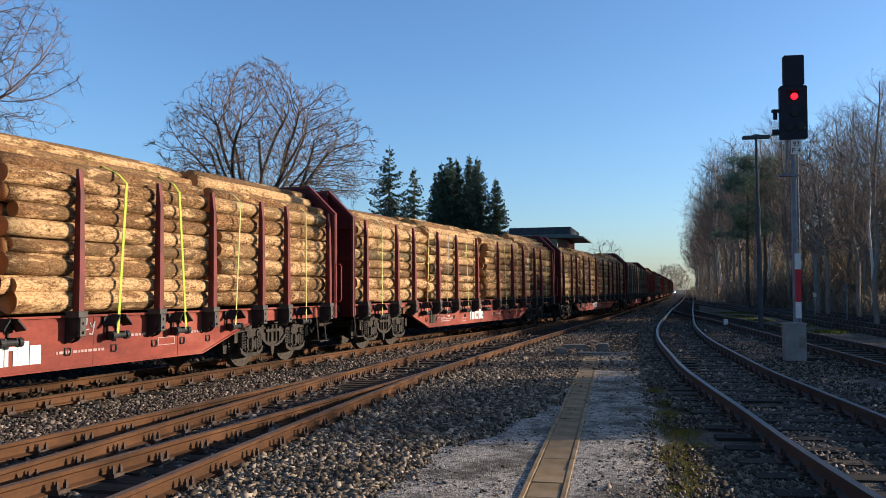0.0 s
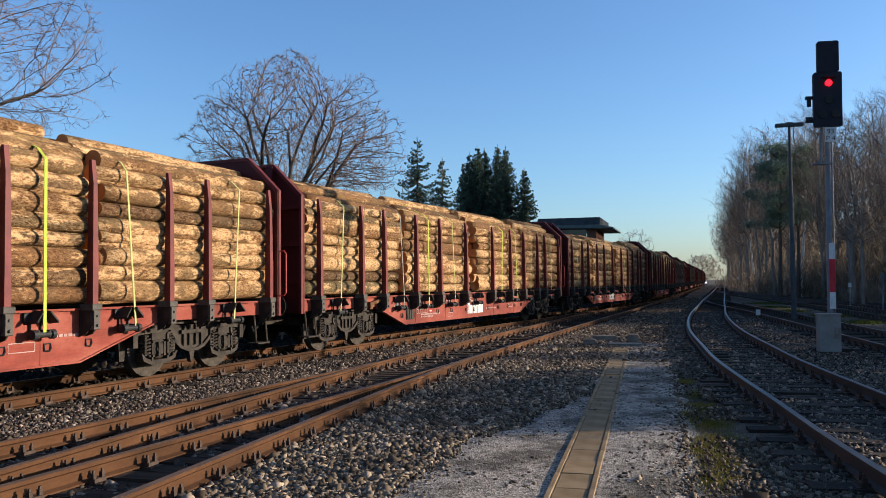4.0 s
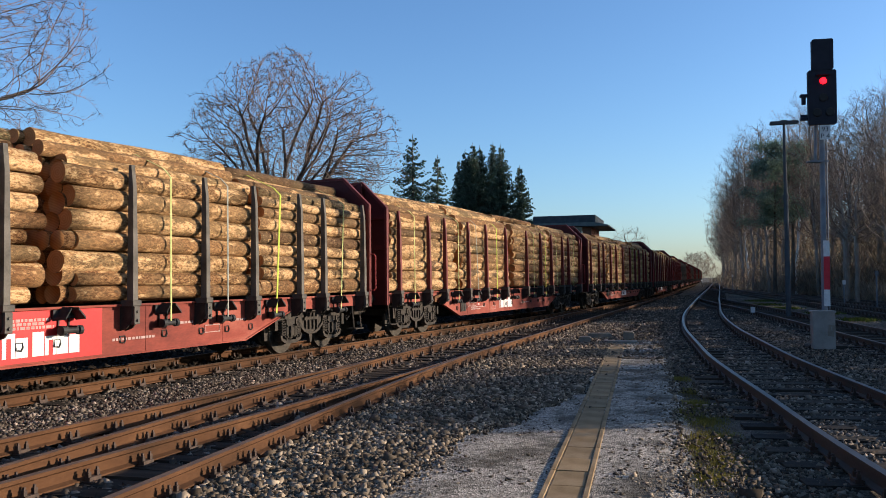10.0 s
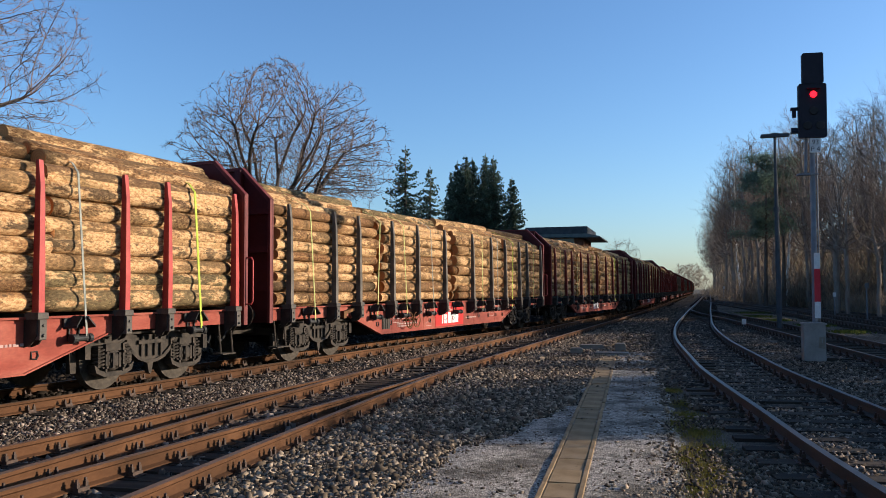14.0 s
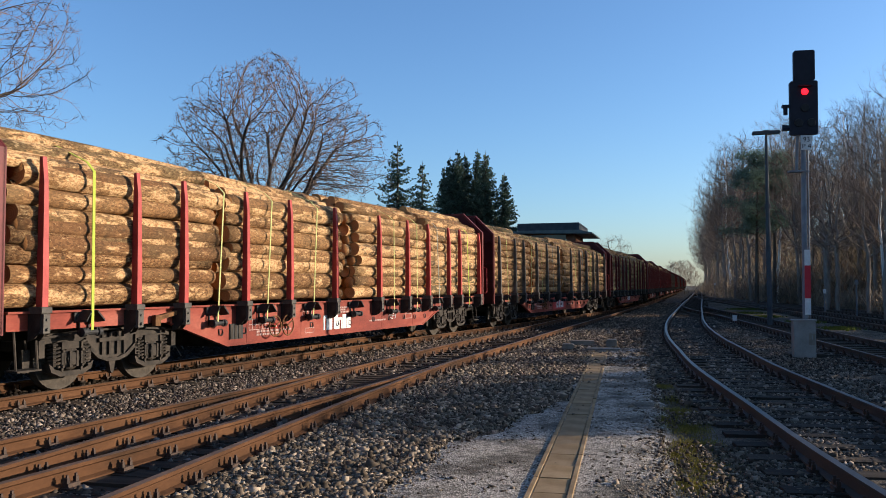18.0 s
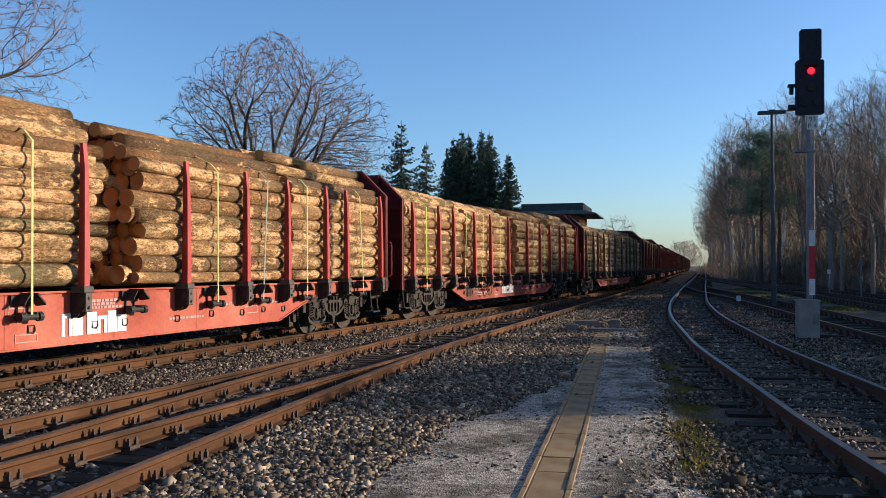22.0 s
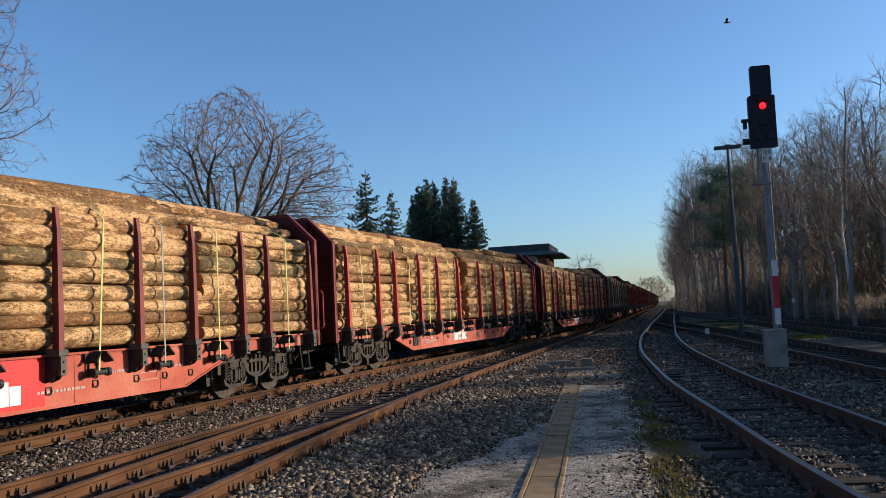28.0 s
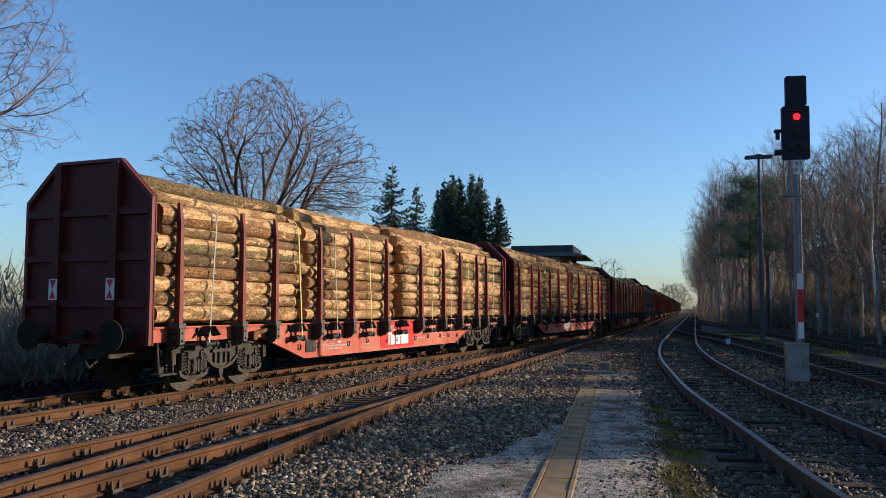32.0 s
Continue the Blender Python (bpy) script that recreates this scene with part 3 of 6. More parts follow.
def log_mesh(length, r, seed, skin="bark"):
    """A trunk section, slightly tapered, bent and knobbly."""
    rnd = random.Random(seed)
    n, k = 12, 9
    vs, fs, mi = [], [], []
    ph = rnd.uniform(0, 6)
    for j in range(k):
        y = -length / 2 + length * j / (k - 1)
        rr = r * (1 + 0.05 * (0.5 - j / (k - 1)) * rnd.choice((-1, 1, 1)))
        ox, oz = 0.012 * math.sin(ph + j * 0.7), 0.012 * math.cos(ph * 2 + j * 0.6)
        for i in range(n):
            a = 2 * math.pi * i / n
            q = rr * (1 + 0.035 * math.sin(2 * a + ph) + rnd.uniform(-0.02, 0.02))
            vs.append((ox + q * math.cos(a), y, oz + q * math.sin(a)))
    for j in range(k - 1):
        for i in range(n):
            fs.append((j * n + i, j * n + (i + 1) % n, (j + 1) * n + (i + 1) % n, (j + 1) * n + i))
            mi.append(0)
    fs += [tuple(range(n)), tuple((k - 1) * n + i for i in range(n))]
    mi += [1, 1]
    me = mesh_of("log", vs, fs, [skin, "log_end"], mi)
    me.polygons.foreach_set("use_smooth", [True] * (len(fs) - 2) + [False, False])
    return me


LOG_R = (0.095, 0.11, 0.122, 0.135, 0.148, 0.165)
LOGS = {(r, v, k): log_mesh(4.2, r, 7 * i + v, k) for i, r in enumerate(LOG_R) for v in range(3) for k in ("bark", "bark_dark")}


def stack(rnd, top_side, crown):
    """Cross-section of one pile: (x, z, r, outer) for every log."""
    out = []
    z = FLOOR + 0.02
    rows = 0
    while z < top_side - 0.12:
        r = rnd.choice(LOG_R[:4] if rnd.random() < 0.35 else LOG_R[1:])
        if z + 2 * r > top_side + 0.08:
            r = LOG_R[1]
        out.append((1.28 - r + rnd.uniform(-0.035, 0.0), z + r, r, 1))
        z += 2 * r * 0.965
        rows += 1
    zt = z
    z = FLOOR + 0.02
    while z < zt - 0.15:
        r = rnd.choice(LOG_R[1:])
        out.append((-1.28 + r, z + r, r, 2))
        z += 2 * r * 0.965
    # the middle of the pile
    z = FLOOR + 0.02
    j = 0
    while z < zt - 0.1:
        x = -0.94 + (0.11 if j % 2 else 0)
        while x < 1.0:
            r = rnd.choice(LOG_R[2:])
            out.append((x + r, z + 0.13 + rnd.uniform(-0.02, 0.02), r, 0))
            x += 2 * r * 1.0
        z += 0.245
        j += 1
    # the crown above the stakes: each course lies further in than the one below
    half = 1.14
    for k in range(3):
        x = half
        while x > -half:
            r = rnd.choice(LOG_R[:5])
            out.append((x - r, zt - 0.05 + 0.15 * k * crown / 0.45 + r + rnd.uniform(-0.03, 0.02), r, 3))
            x -= 2 * r
        half -= rnd.uniform(0.22, 0.32)
    return out


def strap_path(x_out, crown_top, side_top):
    """Over the load, from the winch on one side to the other."""
    return [(x_out + 0.06, 0.86), (x_out + 0.045, side_top - 0.05), (x_out - 0.10, side_top + 0.10), (0.6, crown_top + 0.03), (0.0, crown_top + 0.06), (-0.6, crown_top + 0.03), (-x_out + 0.10, side_top + 0.10), (-x_out - 0.045, side_top - 0.05), (-x_out - 0.06, 0.86)]


def strap_mesh(mat, w=0.05, lean=0.0, crown_top=3.54, side_top=3.2):
    pts = strap_path(1.29, crown_top, side_top)
    vs, fs = [], []
    for i, (x, z) in enumerate(pts):
        dy = lean * (i - len(pts) / 2) / len(pts) + (lean * 0.75 if i in (0, len(pts) - 1) else 0.0)
        nx, nz = (0.008 * (1 if x > 0 else -1), 0.004)
        for o in (0, 1):
            vs += [(x + nx * o, dy - w / 2, z + nz * o), (x + nx * o, dy + w / 2, z + nz * o)]
    for i in range(len(pts) - 1):
        a, b = 4 * i, 4 * i + 4
        fs += [(a, a + 1, b + 1, b), (a + 2, b + 2, b + 3, a + 3), (a, b, b + 2, a + 2), (a + 1, a + 3, b + 3, b + 1)]
    return mesh_of("strap", vs, fs, mat)


STRAPS = {c: [strap_mesh("strap_" + c, 0.034 if c != "yellow" else 0.05, l) for l in (-0.25, 0.0, 0.3)] for c in ("yellow", "grey", "olive")}


def wheelset_mesh():
    s = Shape()
    for d in (-1, 1):
        x = d * 0.74
        s.turned([(x - 0.065, 0.40), (x - 0.065, 0.46), (x + 0.03, 0.455), (x + 0.065, 0.452), (x + 0.065, 0.405)] if d > 0 else [(x - 0.065, 0.405), (x - 0.065, 0.452), (x - 0.03, 0.455), (x + 0.065, 0.46), (x + 0.065, 0.40)], 28, "x", mi=1)
        s.turned([(x - 0.05, 0.12), (x - 0.02, 0.18), (x - 0.02, 0.41), (x + 0.02, 0.41), (x + 0.02, 0.18), (x + 0.05, 0.12)], 28, "x")
        for i in range(4):      # marks that show the turning
            a = i * math.pi / 2
            c, q = math.cos(a), math.sin(a)
            s.rod((x + d * 0.02, 0.30 * c, 0.30 * q), (x + d * 0.032, 0.30 * c, 0.30 * q), 0.03, n=8)
    s.rod((-0.98, 0, 0), (0.98, 0, 0), 0.075, n=12)
    return s.mesh("wheelset", ["wheel_steel", "tread"])


def axle_box_mesh():
    s = Shape()
    s.turned([(0.90, 0.15), (0.90, 0.165), (1.03, 0.16), (1.05, 0.13)], 12, "x")
    s.turned([(1.05, 0.10), (1.075, 0.10), (1.085, 0.08)], 10, "x")
    for y in (-0.06, 0.06):
        s.box(1.05, 1.095, y - 0.02, y + 0.02, -0.11, 0.11)
    s.plate([(-0.4, -0.05), (-0.36, -0.17), (-0.2, -0.24), (0.2, -0.24), (0.36, -0.17), (0.4, -0.05), (0.35, -0.08), (0.3, -0.13), (0.17, -0.17), (-0.17, -0.17), (-0.3, -0.13), (-0.35, -0.08)], 0.9, 1.05)
    for y in (-0.175, 0.175):
        s.box(0.9, 1.06, y - 0.018, y + 0.018, -0.18, 0.24)
        s.rod((1.06, y, -0.1), (1.085, y, -0.1), 0.022, None, 6)
        s.rod((1.06, y, 0.12), (1.085, y, 0.12), 0.022, None, 6)
    s.box(0.92, 1.03, -0.16, 0.16, 0.14, 0.25)
    return s.mesh("axle_box", "bogie_grey")


def spring_mesh():
    s = Shape()
    pts = []
    for i in range(49):
        a = i / 48 * 6 * 2 * math.pi
        pts.append((0.985 + 0.078 * math.cos(a), 0.078 * math.sin(a), -0.11 + 0.32 * i / 48))
    s.pipe(pts, 0.019, 5)
    s.rod((0.985, 0, -0.12), (0.985, 0, 0.23), 0.035, n=8)
    return s.mesh("spring", "bogie_grey")


def bogie_frame_mesh():
    s = Shape()
    for d in (-1, 1):
        x0, x1 = (0.88, 1.03) if d > 0 else (-1.03, -0.88)
        up = [(-1.32, 0.78), (-1.15, 0.83), (-0.45, 0.83), (-0.3, 0.80), (0.3, 0.80), (0.45, 0.83), (1.15, 0.83), (1.32, 0.78)]
        lo = [(1.32, 0.68), (1.1, 0.70), (0.62, 0.70), (0.48, 0.56), (0.3, 0.42), (0.12, 0.36), (-0.12, 0.36), (-0.3, 0.42), (-0.48, 0.56), (-0.62, 0.70), (-1.1, 0.70), (-1.32, 0.68)]
        s.plate(up + lo, x0 + 0.05, x1 - 0.04)
        s.plate([(-0.62, 0.70), (-0.48, 0.56), (-0.3, 0.42), (-0.12, 0.36), (0.12, 0.36), (0.3, 0.42), (0.48, 0.56), (0.62, 0.70), (0.57, 0.72), (0.44, 0.60), (0.27, 0.47), (0.1, 0.41), (-0.1, 0.41), (-0.27, 0.47), (-0.44, 0.60), (-0.57, 0.72)], x0, x1)
        s.plate([(-1.35, 0.79), (-0.4, 0.86), (0.4, 0.86), (1.35, 0.79), (1.35, 0.76), (0.4, 0.83), (-0.4, 0.83), (-1.35, 0.76)], x0 - 0.02, x1 + 0.02)
        for y in (-1.33, -0.5, 0.5, 1.33):
            s.box(min(x0, x1) + 0.02, max(x0, x1), y - 0.05, y + 0.05, 0.42 if abs(y) < 1 else 0.5, 0.74)
        for y in (-0.22, -0.08, 0.08, 0.22):
            s.box(x0 + 0.03, x1, y - 0.015, y + 0.015, 0.46, 0.80)
        s.box(x0, x1 + 0.01 * d, -0.3, 0.3, 0.66, 0.72)
        s.plate([(-0.07, 0.37), (0.07, 0.37), (0.03, 0.2), (0.0, 0.17), (-0.03, 0.2)], x0 + 0.04, x1 - 0.03)
    s.box(-0.9, 0.9, -0.18, 0.18, 0.5, 0.75)
    for y in (-1.3, 1.3):
        s.box(-0.9, 0.9, y - 0.05, y + 0.05, 0.58, 0.72)
    return s.mesh("bogie_frame", "bogie_grey")


def brake_mesh():
    s = Shape().plate([(-0.05, 0.3), (0.05, 0.3), (0.07, 0.62), (-0.07, 0.62)], 0.76, 0.84)
    s.rod((0.84, 0, 0.58), (0.84, -0.03, 0.75), 0.02)
    return s.mesh("brake_shoe", "bogie_grey")


WHEELSET, AXLE_BOX, SPRING, BOGIE_FRAME, BRAKE = wheelset_mesh(), axle_box_mesh(), spring_mesh(), bogie_frame_mesh(), brake_mesh()


def add_bogie(wagon, y):
    b = part("bogie", BOGIE_FRAME, wagon, "dusty grey two-axle bogie", pose(0, y, 0))
    wheels = []
    for w in (-0.82, 0.82):
        wheels.append(part("wheelset", WHEELSET, b, m=pose(0, w, 0.46)))
        for d in (-1, 1):
            part("axle_box", AXLE_BOX, b, m=pose(0, w, 0.46, 0, 0, 0 if d > 0 else 180))
            for e in (-0.27, 0.27):
                part("spring", SPRING, b, m=pose(0, w + e if d > 0 else w + e, 0.46, 0, 0, 0 if d > 0 else 180))
    for e in (-1.42, 1.42):
        for d in (0, 180):
            part("brake_shoe", BRAKE, b, m=pose(0, e, 0, 0, 0, d))
    return wheels


def end_wall_meshes():
    """A pressed steel wall with a folded rim, and its upright and cross ribs; the outer face looks along +y."""
    hw, tw, zs, zt, zb = 1.375, 0.69, 3.27, 3.93, 0.87
    out = [(-hw, zb), (hw, zb), (hw, zs), (tw, zt), (-tw, zt), (-hw, zs)]
    s = Shape().prism(out, -0.012, 0.012)
    out = out[1:] + out[:1]
    inn = [(x * 0.955, zb + (z - zb) * 0.982) for x, z in out]
    rim, n = Shape(), len(out)
    vs = [(x, y, z) for y in (-0.03, 0.08) for ring in (out, inn) for x, z in ring]
    fs = [(0, n, 3 * n, 2 * n), (n - 1, 3 * n - 1, 4 * n - 1, 2 * n - 1)]
    for i in range(n - 1):
        fs += [(i, i + 1, n + i + 1, n + i), (2 * n + i, 3 * n + i, 3 * n + i + 1, 2 * n + i + 1), (i, 2 * n + i, 2 * n + i + 1, i + 1), (n + i, n + i + 1, 3 * n + i + 1, 3 * n + i)]
    rim.add(vs, fs)
    up = Shape().box(-0.07, 0.07, 0.012, 0.13, zb, 3.88, bevel=0.01)
    across = Shape().box(-1.32, 1.32, 0.012, 0.09, -0.06, 0.06, bevel=0.01)
    return s.mesh("end_wall", "wall_maroon"), rim.mesh("rim", "stake_red"), up.mesh("upright_rib", "wall_maroon"), across.mesh("cross_rib", "wall_maroon")


END_WALL, RIM, UP_RIB, CROSS_RIB = end_wall_meshes()


def stake_mesh(mat):
    """A folded post that narrows and leans inward at the top, on a heavy socket."""
    s = Shape()
    p = [(1.285, 1.18), (1.405, 1.18), (1.405, 1.75), (1.385, 2.9), (1.345, 3.24), (1.295, 3.24)]
    n = len(p)
    ws = [0.048 if z < 2.9 else 0.036 for x, z in p]
    vs = [(x, -w, z) for (x, z), w in zip(p, ws)] + [(x, w, z) for (x, z), w in zip(p, ws)]
    s.add(vs, [(i, (i + 1) % n, n + (i + 1) % n, n + i) for i in range(n)] + [tuple(range(n - 1, -1, -1)), tuple(range(n, 2 * n))])
    return s.mesh("stake", mat)


def socket_mesh():
    """The heavy bracket that holds a stanchion: a collar, a box below it and a pointed foot."""
    s = Shape().box(1.2, 1.44, -0.085, 0.085, 1.13, 1.22, 0, 0.012)
    s.box(1.36, 1.44, -0.055, 0.055, 0.86, 1.13, 0, 0.012)
    # Dark cheeks: the shadow beside each bracket is put into their colour.
    for y in (-0.07, 0.05):
        s.add([(1.172, y, 1.13), (1.4, y, 1.13), (1.4, y, 0.92), (1.3, y, 0.8), (1.172, y, 0.76), (1.172, y + 0.02, 1.13), (1.4, y + 0.02, 1.13), (1.4, y + 0.02, 0.92), (1.3, y + 0.02, 0.8), (1.172, y + 0.02, 0.76)],
              [(0, 1, 2, 3, 4), (9, 8, 7, 6, 5), (0, 5, 6, 1), (1, 6, 7, 2), (2, 7, 8, 3), (3, 8, 9, 4), (4, 9, 5, 0)], 1)
    s.box(1.2, 1.36, -0.05, 0.05, 0.95, 1.12, 1)
    s.rod((1.43, 0.0, 0.92), (1.47, 0.0, 0.92), 0.022, None, 6, 0)
    s.rod((1.43, 0.0, 1.05), (1.46, 0.0, 1.05), 0.018, None, 6, 0)
    return s.mesh("socket", ["socket_grey", "grime"])


SOCKET = socket_mesh()
STAKE = {c: stake_mesh("stake_" + c) for c in ("red", "grey", "fresh")}


def side_outline():
    """Half of the sole bar's lower edge and the notched upper edge."""
    return [(-END + 0.12, 0.90), (-5.95, 0.90), (-4.45, 0.42), (4.45, 0.42), (5.95, 0.90), (END - 0.12, 0.90), (END - 0.12, 1.14), (-END + 0.12, 1.14)]


def body_mesh(mat):
    s = Shape()
    for d in (-1, 1):
        s.plate(side_outline(), *sorted((d * 1.15, d * 1.17)))
        s.box(*sorted((d * 1.10, d * 1.225)), -END + 0.1, END - 0.1, 1.13, 1.16, 0)
        # lower lip
        s.box(*sorted((d * 1.10, d * 1.20)), -4.45, 4.45, 0.40, 0.425, 0)
        for y0, y1 in ((-5.95, -4.45), (5.95, 4.45)):
            z0, z1 = 0.88, 0.405
            s.plate([(y0, z0), (y1, z1), (y1, z1 + 0.025), (y0, z0 + 0.025)], *sorted((d * 1.10, d * 1.2)))
        for i in range(5):
            y = -3.8 + 1.9 * i
            s.box(*sorted((d * 1.168, d * 1.176)), y - 0.012, y + 0.012, 0.43, 1.13)
    return s.mesh("side_frame", mat)


def deck_mesh():
    s = Shape().box(-1.12, 1.12, -END, END, 1.0, 1.12)
    for y in STAKES:
        s.box(-1.26, 1.26, y - 0.08, y + 0.08, 1.12, FLOOR)
    s.box(-0.25, 0.25, -END, END, 0.62, 1.0)
    for y in np.arange(-4.6, 4.7, 1.15):
        s.box(-1.12, 1.12, y - 0.03, y + 0.03, 0.45, 1.0)
    s.box(-0.45, 0.45, -4.0, -2.2, 0.35, 0.62)
    s.rod((0.3, 1.0, 0.5), (0.3, 3.0, 0.5), 0.17, n=14)
    return s.mesh("deck", "grime")


def buffer_mesh():
    s = Shape()
    s.turned([(0.0, 0.12), (0.02, 0.13), (0.30, 0.11), (0.32, 0.07), (0.54, 0.07)], 14, "y")
    s.turned([(0.54, 0.08), (0.545, 0.2), (0.56, 0.255), (0.585, 0.25), (0.60, 0.1)], 22, "y", mi=1)
    return s.mesh("buffer", ["grime", "wheel_steel"])


def coupling_mesh():
    s = Shape().box(-0.06, 0.06, 0, 0.35, 0.98, 1.1)
    s.pipe([(0.06, 0.3, 1.04), (0.07, 0.58, 0.98), (-0.07, 0.58, 0.98), (-0.06, 0.3, 1.04)], 0.025)
    return s.mesh("coupling", "black")


def hose_mesh():
    return Shape().pipe([(0.25, 0.0, 0.9), (0.26, 0.2, 0.6), (0.22, 0.4, 0.5), (0.15, 0.56, 0.62)], 0.022).mesh("brake_hose", "black")


def winch_mesh():
    s = Shape()
    s.turned([(-0.19, 0.035), (-0.18, 0.066), (-0.12, 0.066), (-0.11, 0.042), (0.10, 0.042), (0.11, 0.064), (0.17, 0.064), (0.18, 0.035)], 12, "y", (1.33, 0, 0.84))
    for y in (-0.1, 0.075):
        s.box(1.172, 1.36, y, y + 0.022, 0.8, 0.9)
        s.box(1.18, 1.2, y, y + 0.022, 0.84, 1.14)
    return s.mesh("winch", "black")


def bracket_mesh():
    """Two drooping guide plates for the strap, on one backing bar."""
    s = Shape().box(1.18, 1.22, -0.2, 0.2, 1.0, 1.12)
    for d in (-1, 1):
        s.add([(1.2, d * 0.05, 1.16), (1.4, d * 0.06, 1.15), (1.42, d * 0.17, 1.02), (1.2, d * 0.2, 1.0), (1.2, d * 0.05, 1.13), (1.4, d * 0.06, 1.12), (1.42, d * 0.17, 0.99), (1.2, d * 0.2, 0.97)], [(0, 1, 2, 3), (7, 6, 5, 4), (0, 4, 5, 1), (1, 5, 6, 2), (2, 6, 7, 3), (3, 7, 4, 0)])
    return s.mesh("strap_guide", "black")


def ring_mesh():
    s = Shape()
    s.pipe([(1.205, -0.05, 0.70), (1.215, -0.05, 0.61), (1.215, 0.03, 0.60), (1.215, 0.055, 0.64), (1.205, 0.05, 0.70), (1.205, -0.05, 0.70)], 0.012)
    s.box(1.17, 1.19, -0.07, 0.07, 0.68, 0.72)
    return s.mesh("lashing_ring", "black")


def rail_hand_mesh():
    s = Shape().pipe([(1.24, 0.0, 2.1), (1.36, 0.02, 2.1), (1.39, 0.03, 2.05), (1.39, 0.03, 1.3), (1.36, 0.02, 1.25), (1.24, 0, 1.25)], 0.016)
    s.box(1.22, 1.27, -0.03, 0.03, 2.06, 2.14).box(1.22, 1.27, -0.03, 0.03, 1.21, 1.29)
    return s.mesh("grab_rail", "stake_fresh")


def step_mesh():
    s = Shape().pipe([(1.15, 0.0, 0.9), (1.2, 0, 0.42), (1.2, 0.0, 0.38)], 0.018).pipe([(1.15, 0.34, 0.9), (1.2, 0.34, 0.42), (1.2, 0.34, 0.38)], 0.018)
    s.box(1.02, 1.26, -0.02, 0.36, 0.36, 0.385)
    return s.mesh("step", "bogie_grey")


def handwheel_mesh():
    s = Shape()
    n, rr = 20, 0.2
    pts = [(1.33, rr * math.cos(2 * math.pi * i / n), 0.71 + rr * math.sin(2 * math.pi * i / n)) for i in range(n + 1)]
    s.pipe(pts, 0.014, 6)
    for i in range(3):
        a = i * 2 * math.pi / 3 + 0.5
        s.rod((1.33, rr * math.cos(a), 0.71 + rr * math.sin(a)), (1.32, 0, 0.71), 0.011)
    s.rod((1.17, 0, 0.71), (1.34, 0, 0.71), 0.028)
    return s.mesh("handwheel", "rusty_iron")


HOSE, GUIDE = hose_mesh(), bracket_mesh()
DECK, BUFFER, COUPLING, WINCH, RING, GRAB, STEP, HANDWHEEL = deck_mesh(), buffer_mesh(), coupling_mesh(), winch_mesh(), ring_mesh(), rail_hand_mesh(), step_mesh(), handwheel_mesh()
BODY = {c: body_mesh(c) for c in ("wagon_red", "fresh_red")}


def flat(y0, y1, z0, z1, mat, x=1.1735, name="marking"):
    return Shape().box(x, x + 0.003, y0, y1, z0, z1).mesh(name, mat)


def logo_mesh(y, z, h, mat="white"):
    """A block of six heavy pale bars with a gap, as the maker's mark reads from afar."""
    s = Shape()
    w = h * 0.62
    x = y
    for i in range(6):
        if i == 2:
            x += h * 0.18
        hh = h if i in (0, 2, 4) else h * 0.8
        if i in (0, 3):
            s.box(1.178, 1.181, x, x + w * 0.3, z, z + hh).box(1.178, 1.181, x + w * 0.66, x + w * 0.96, z, z + hh).box(1.178, 1.181, x + w * 0.3, x + w * 0.66, z + hh * 0.8, z + hh)
        else:
            s.box(1.178, 1.181, x, x + w * 0.93, z, z + hh)
        x += w
    return s.mesh("logo", mat)


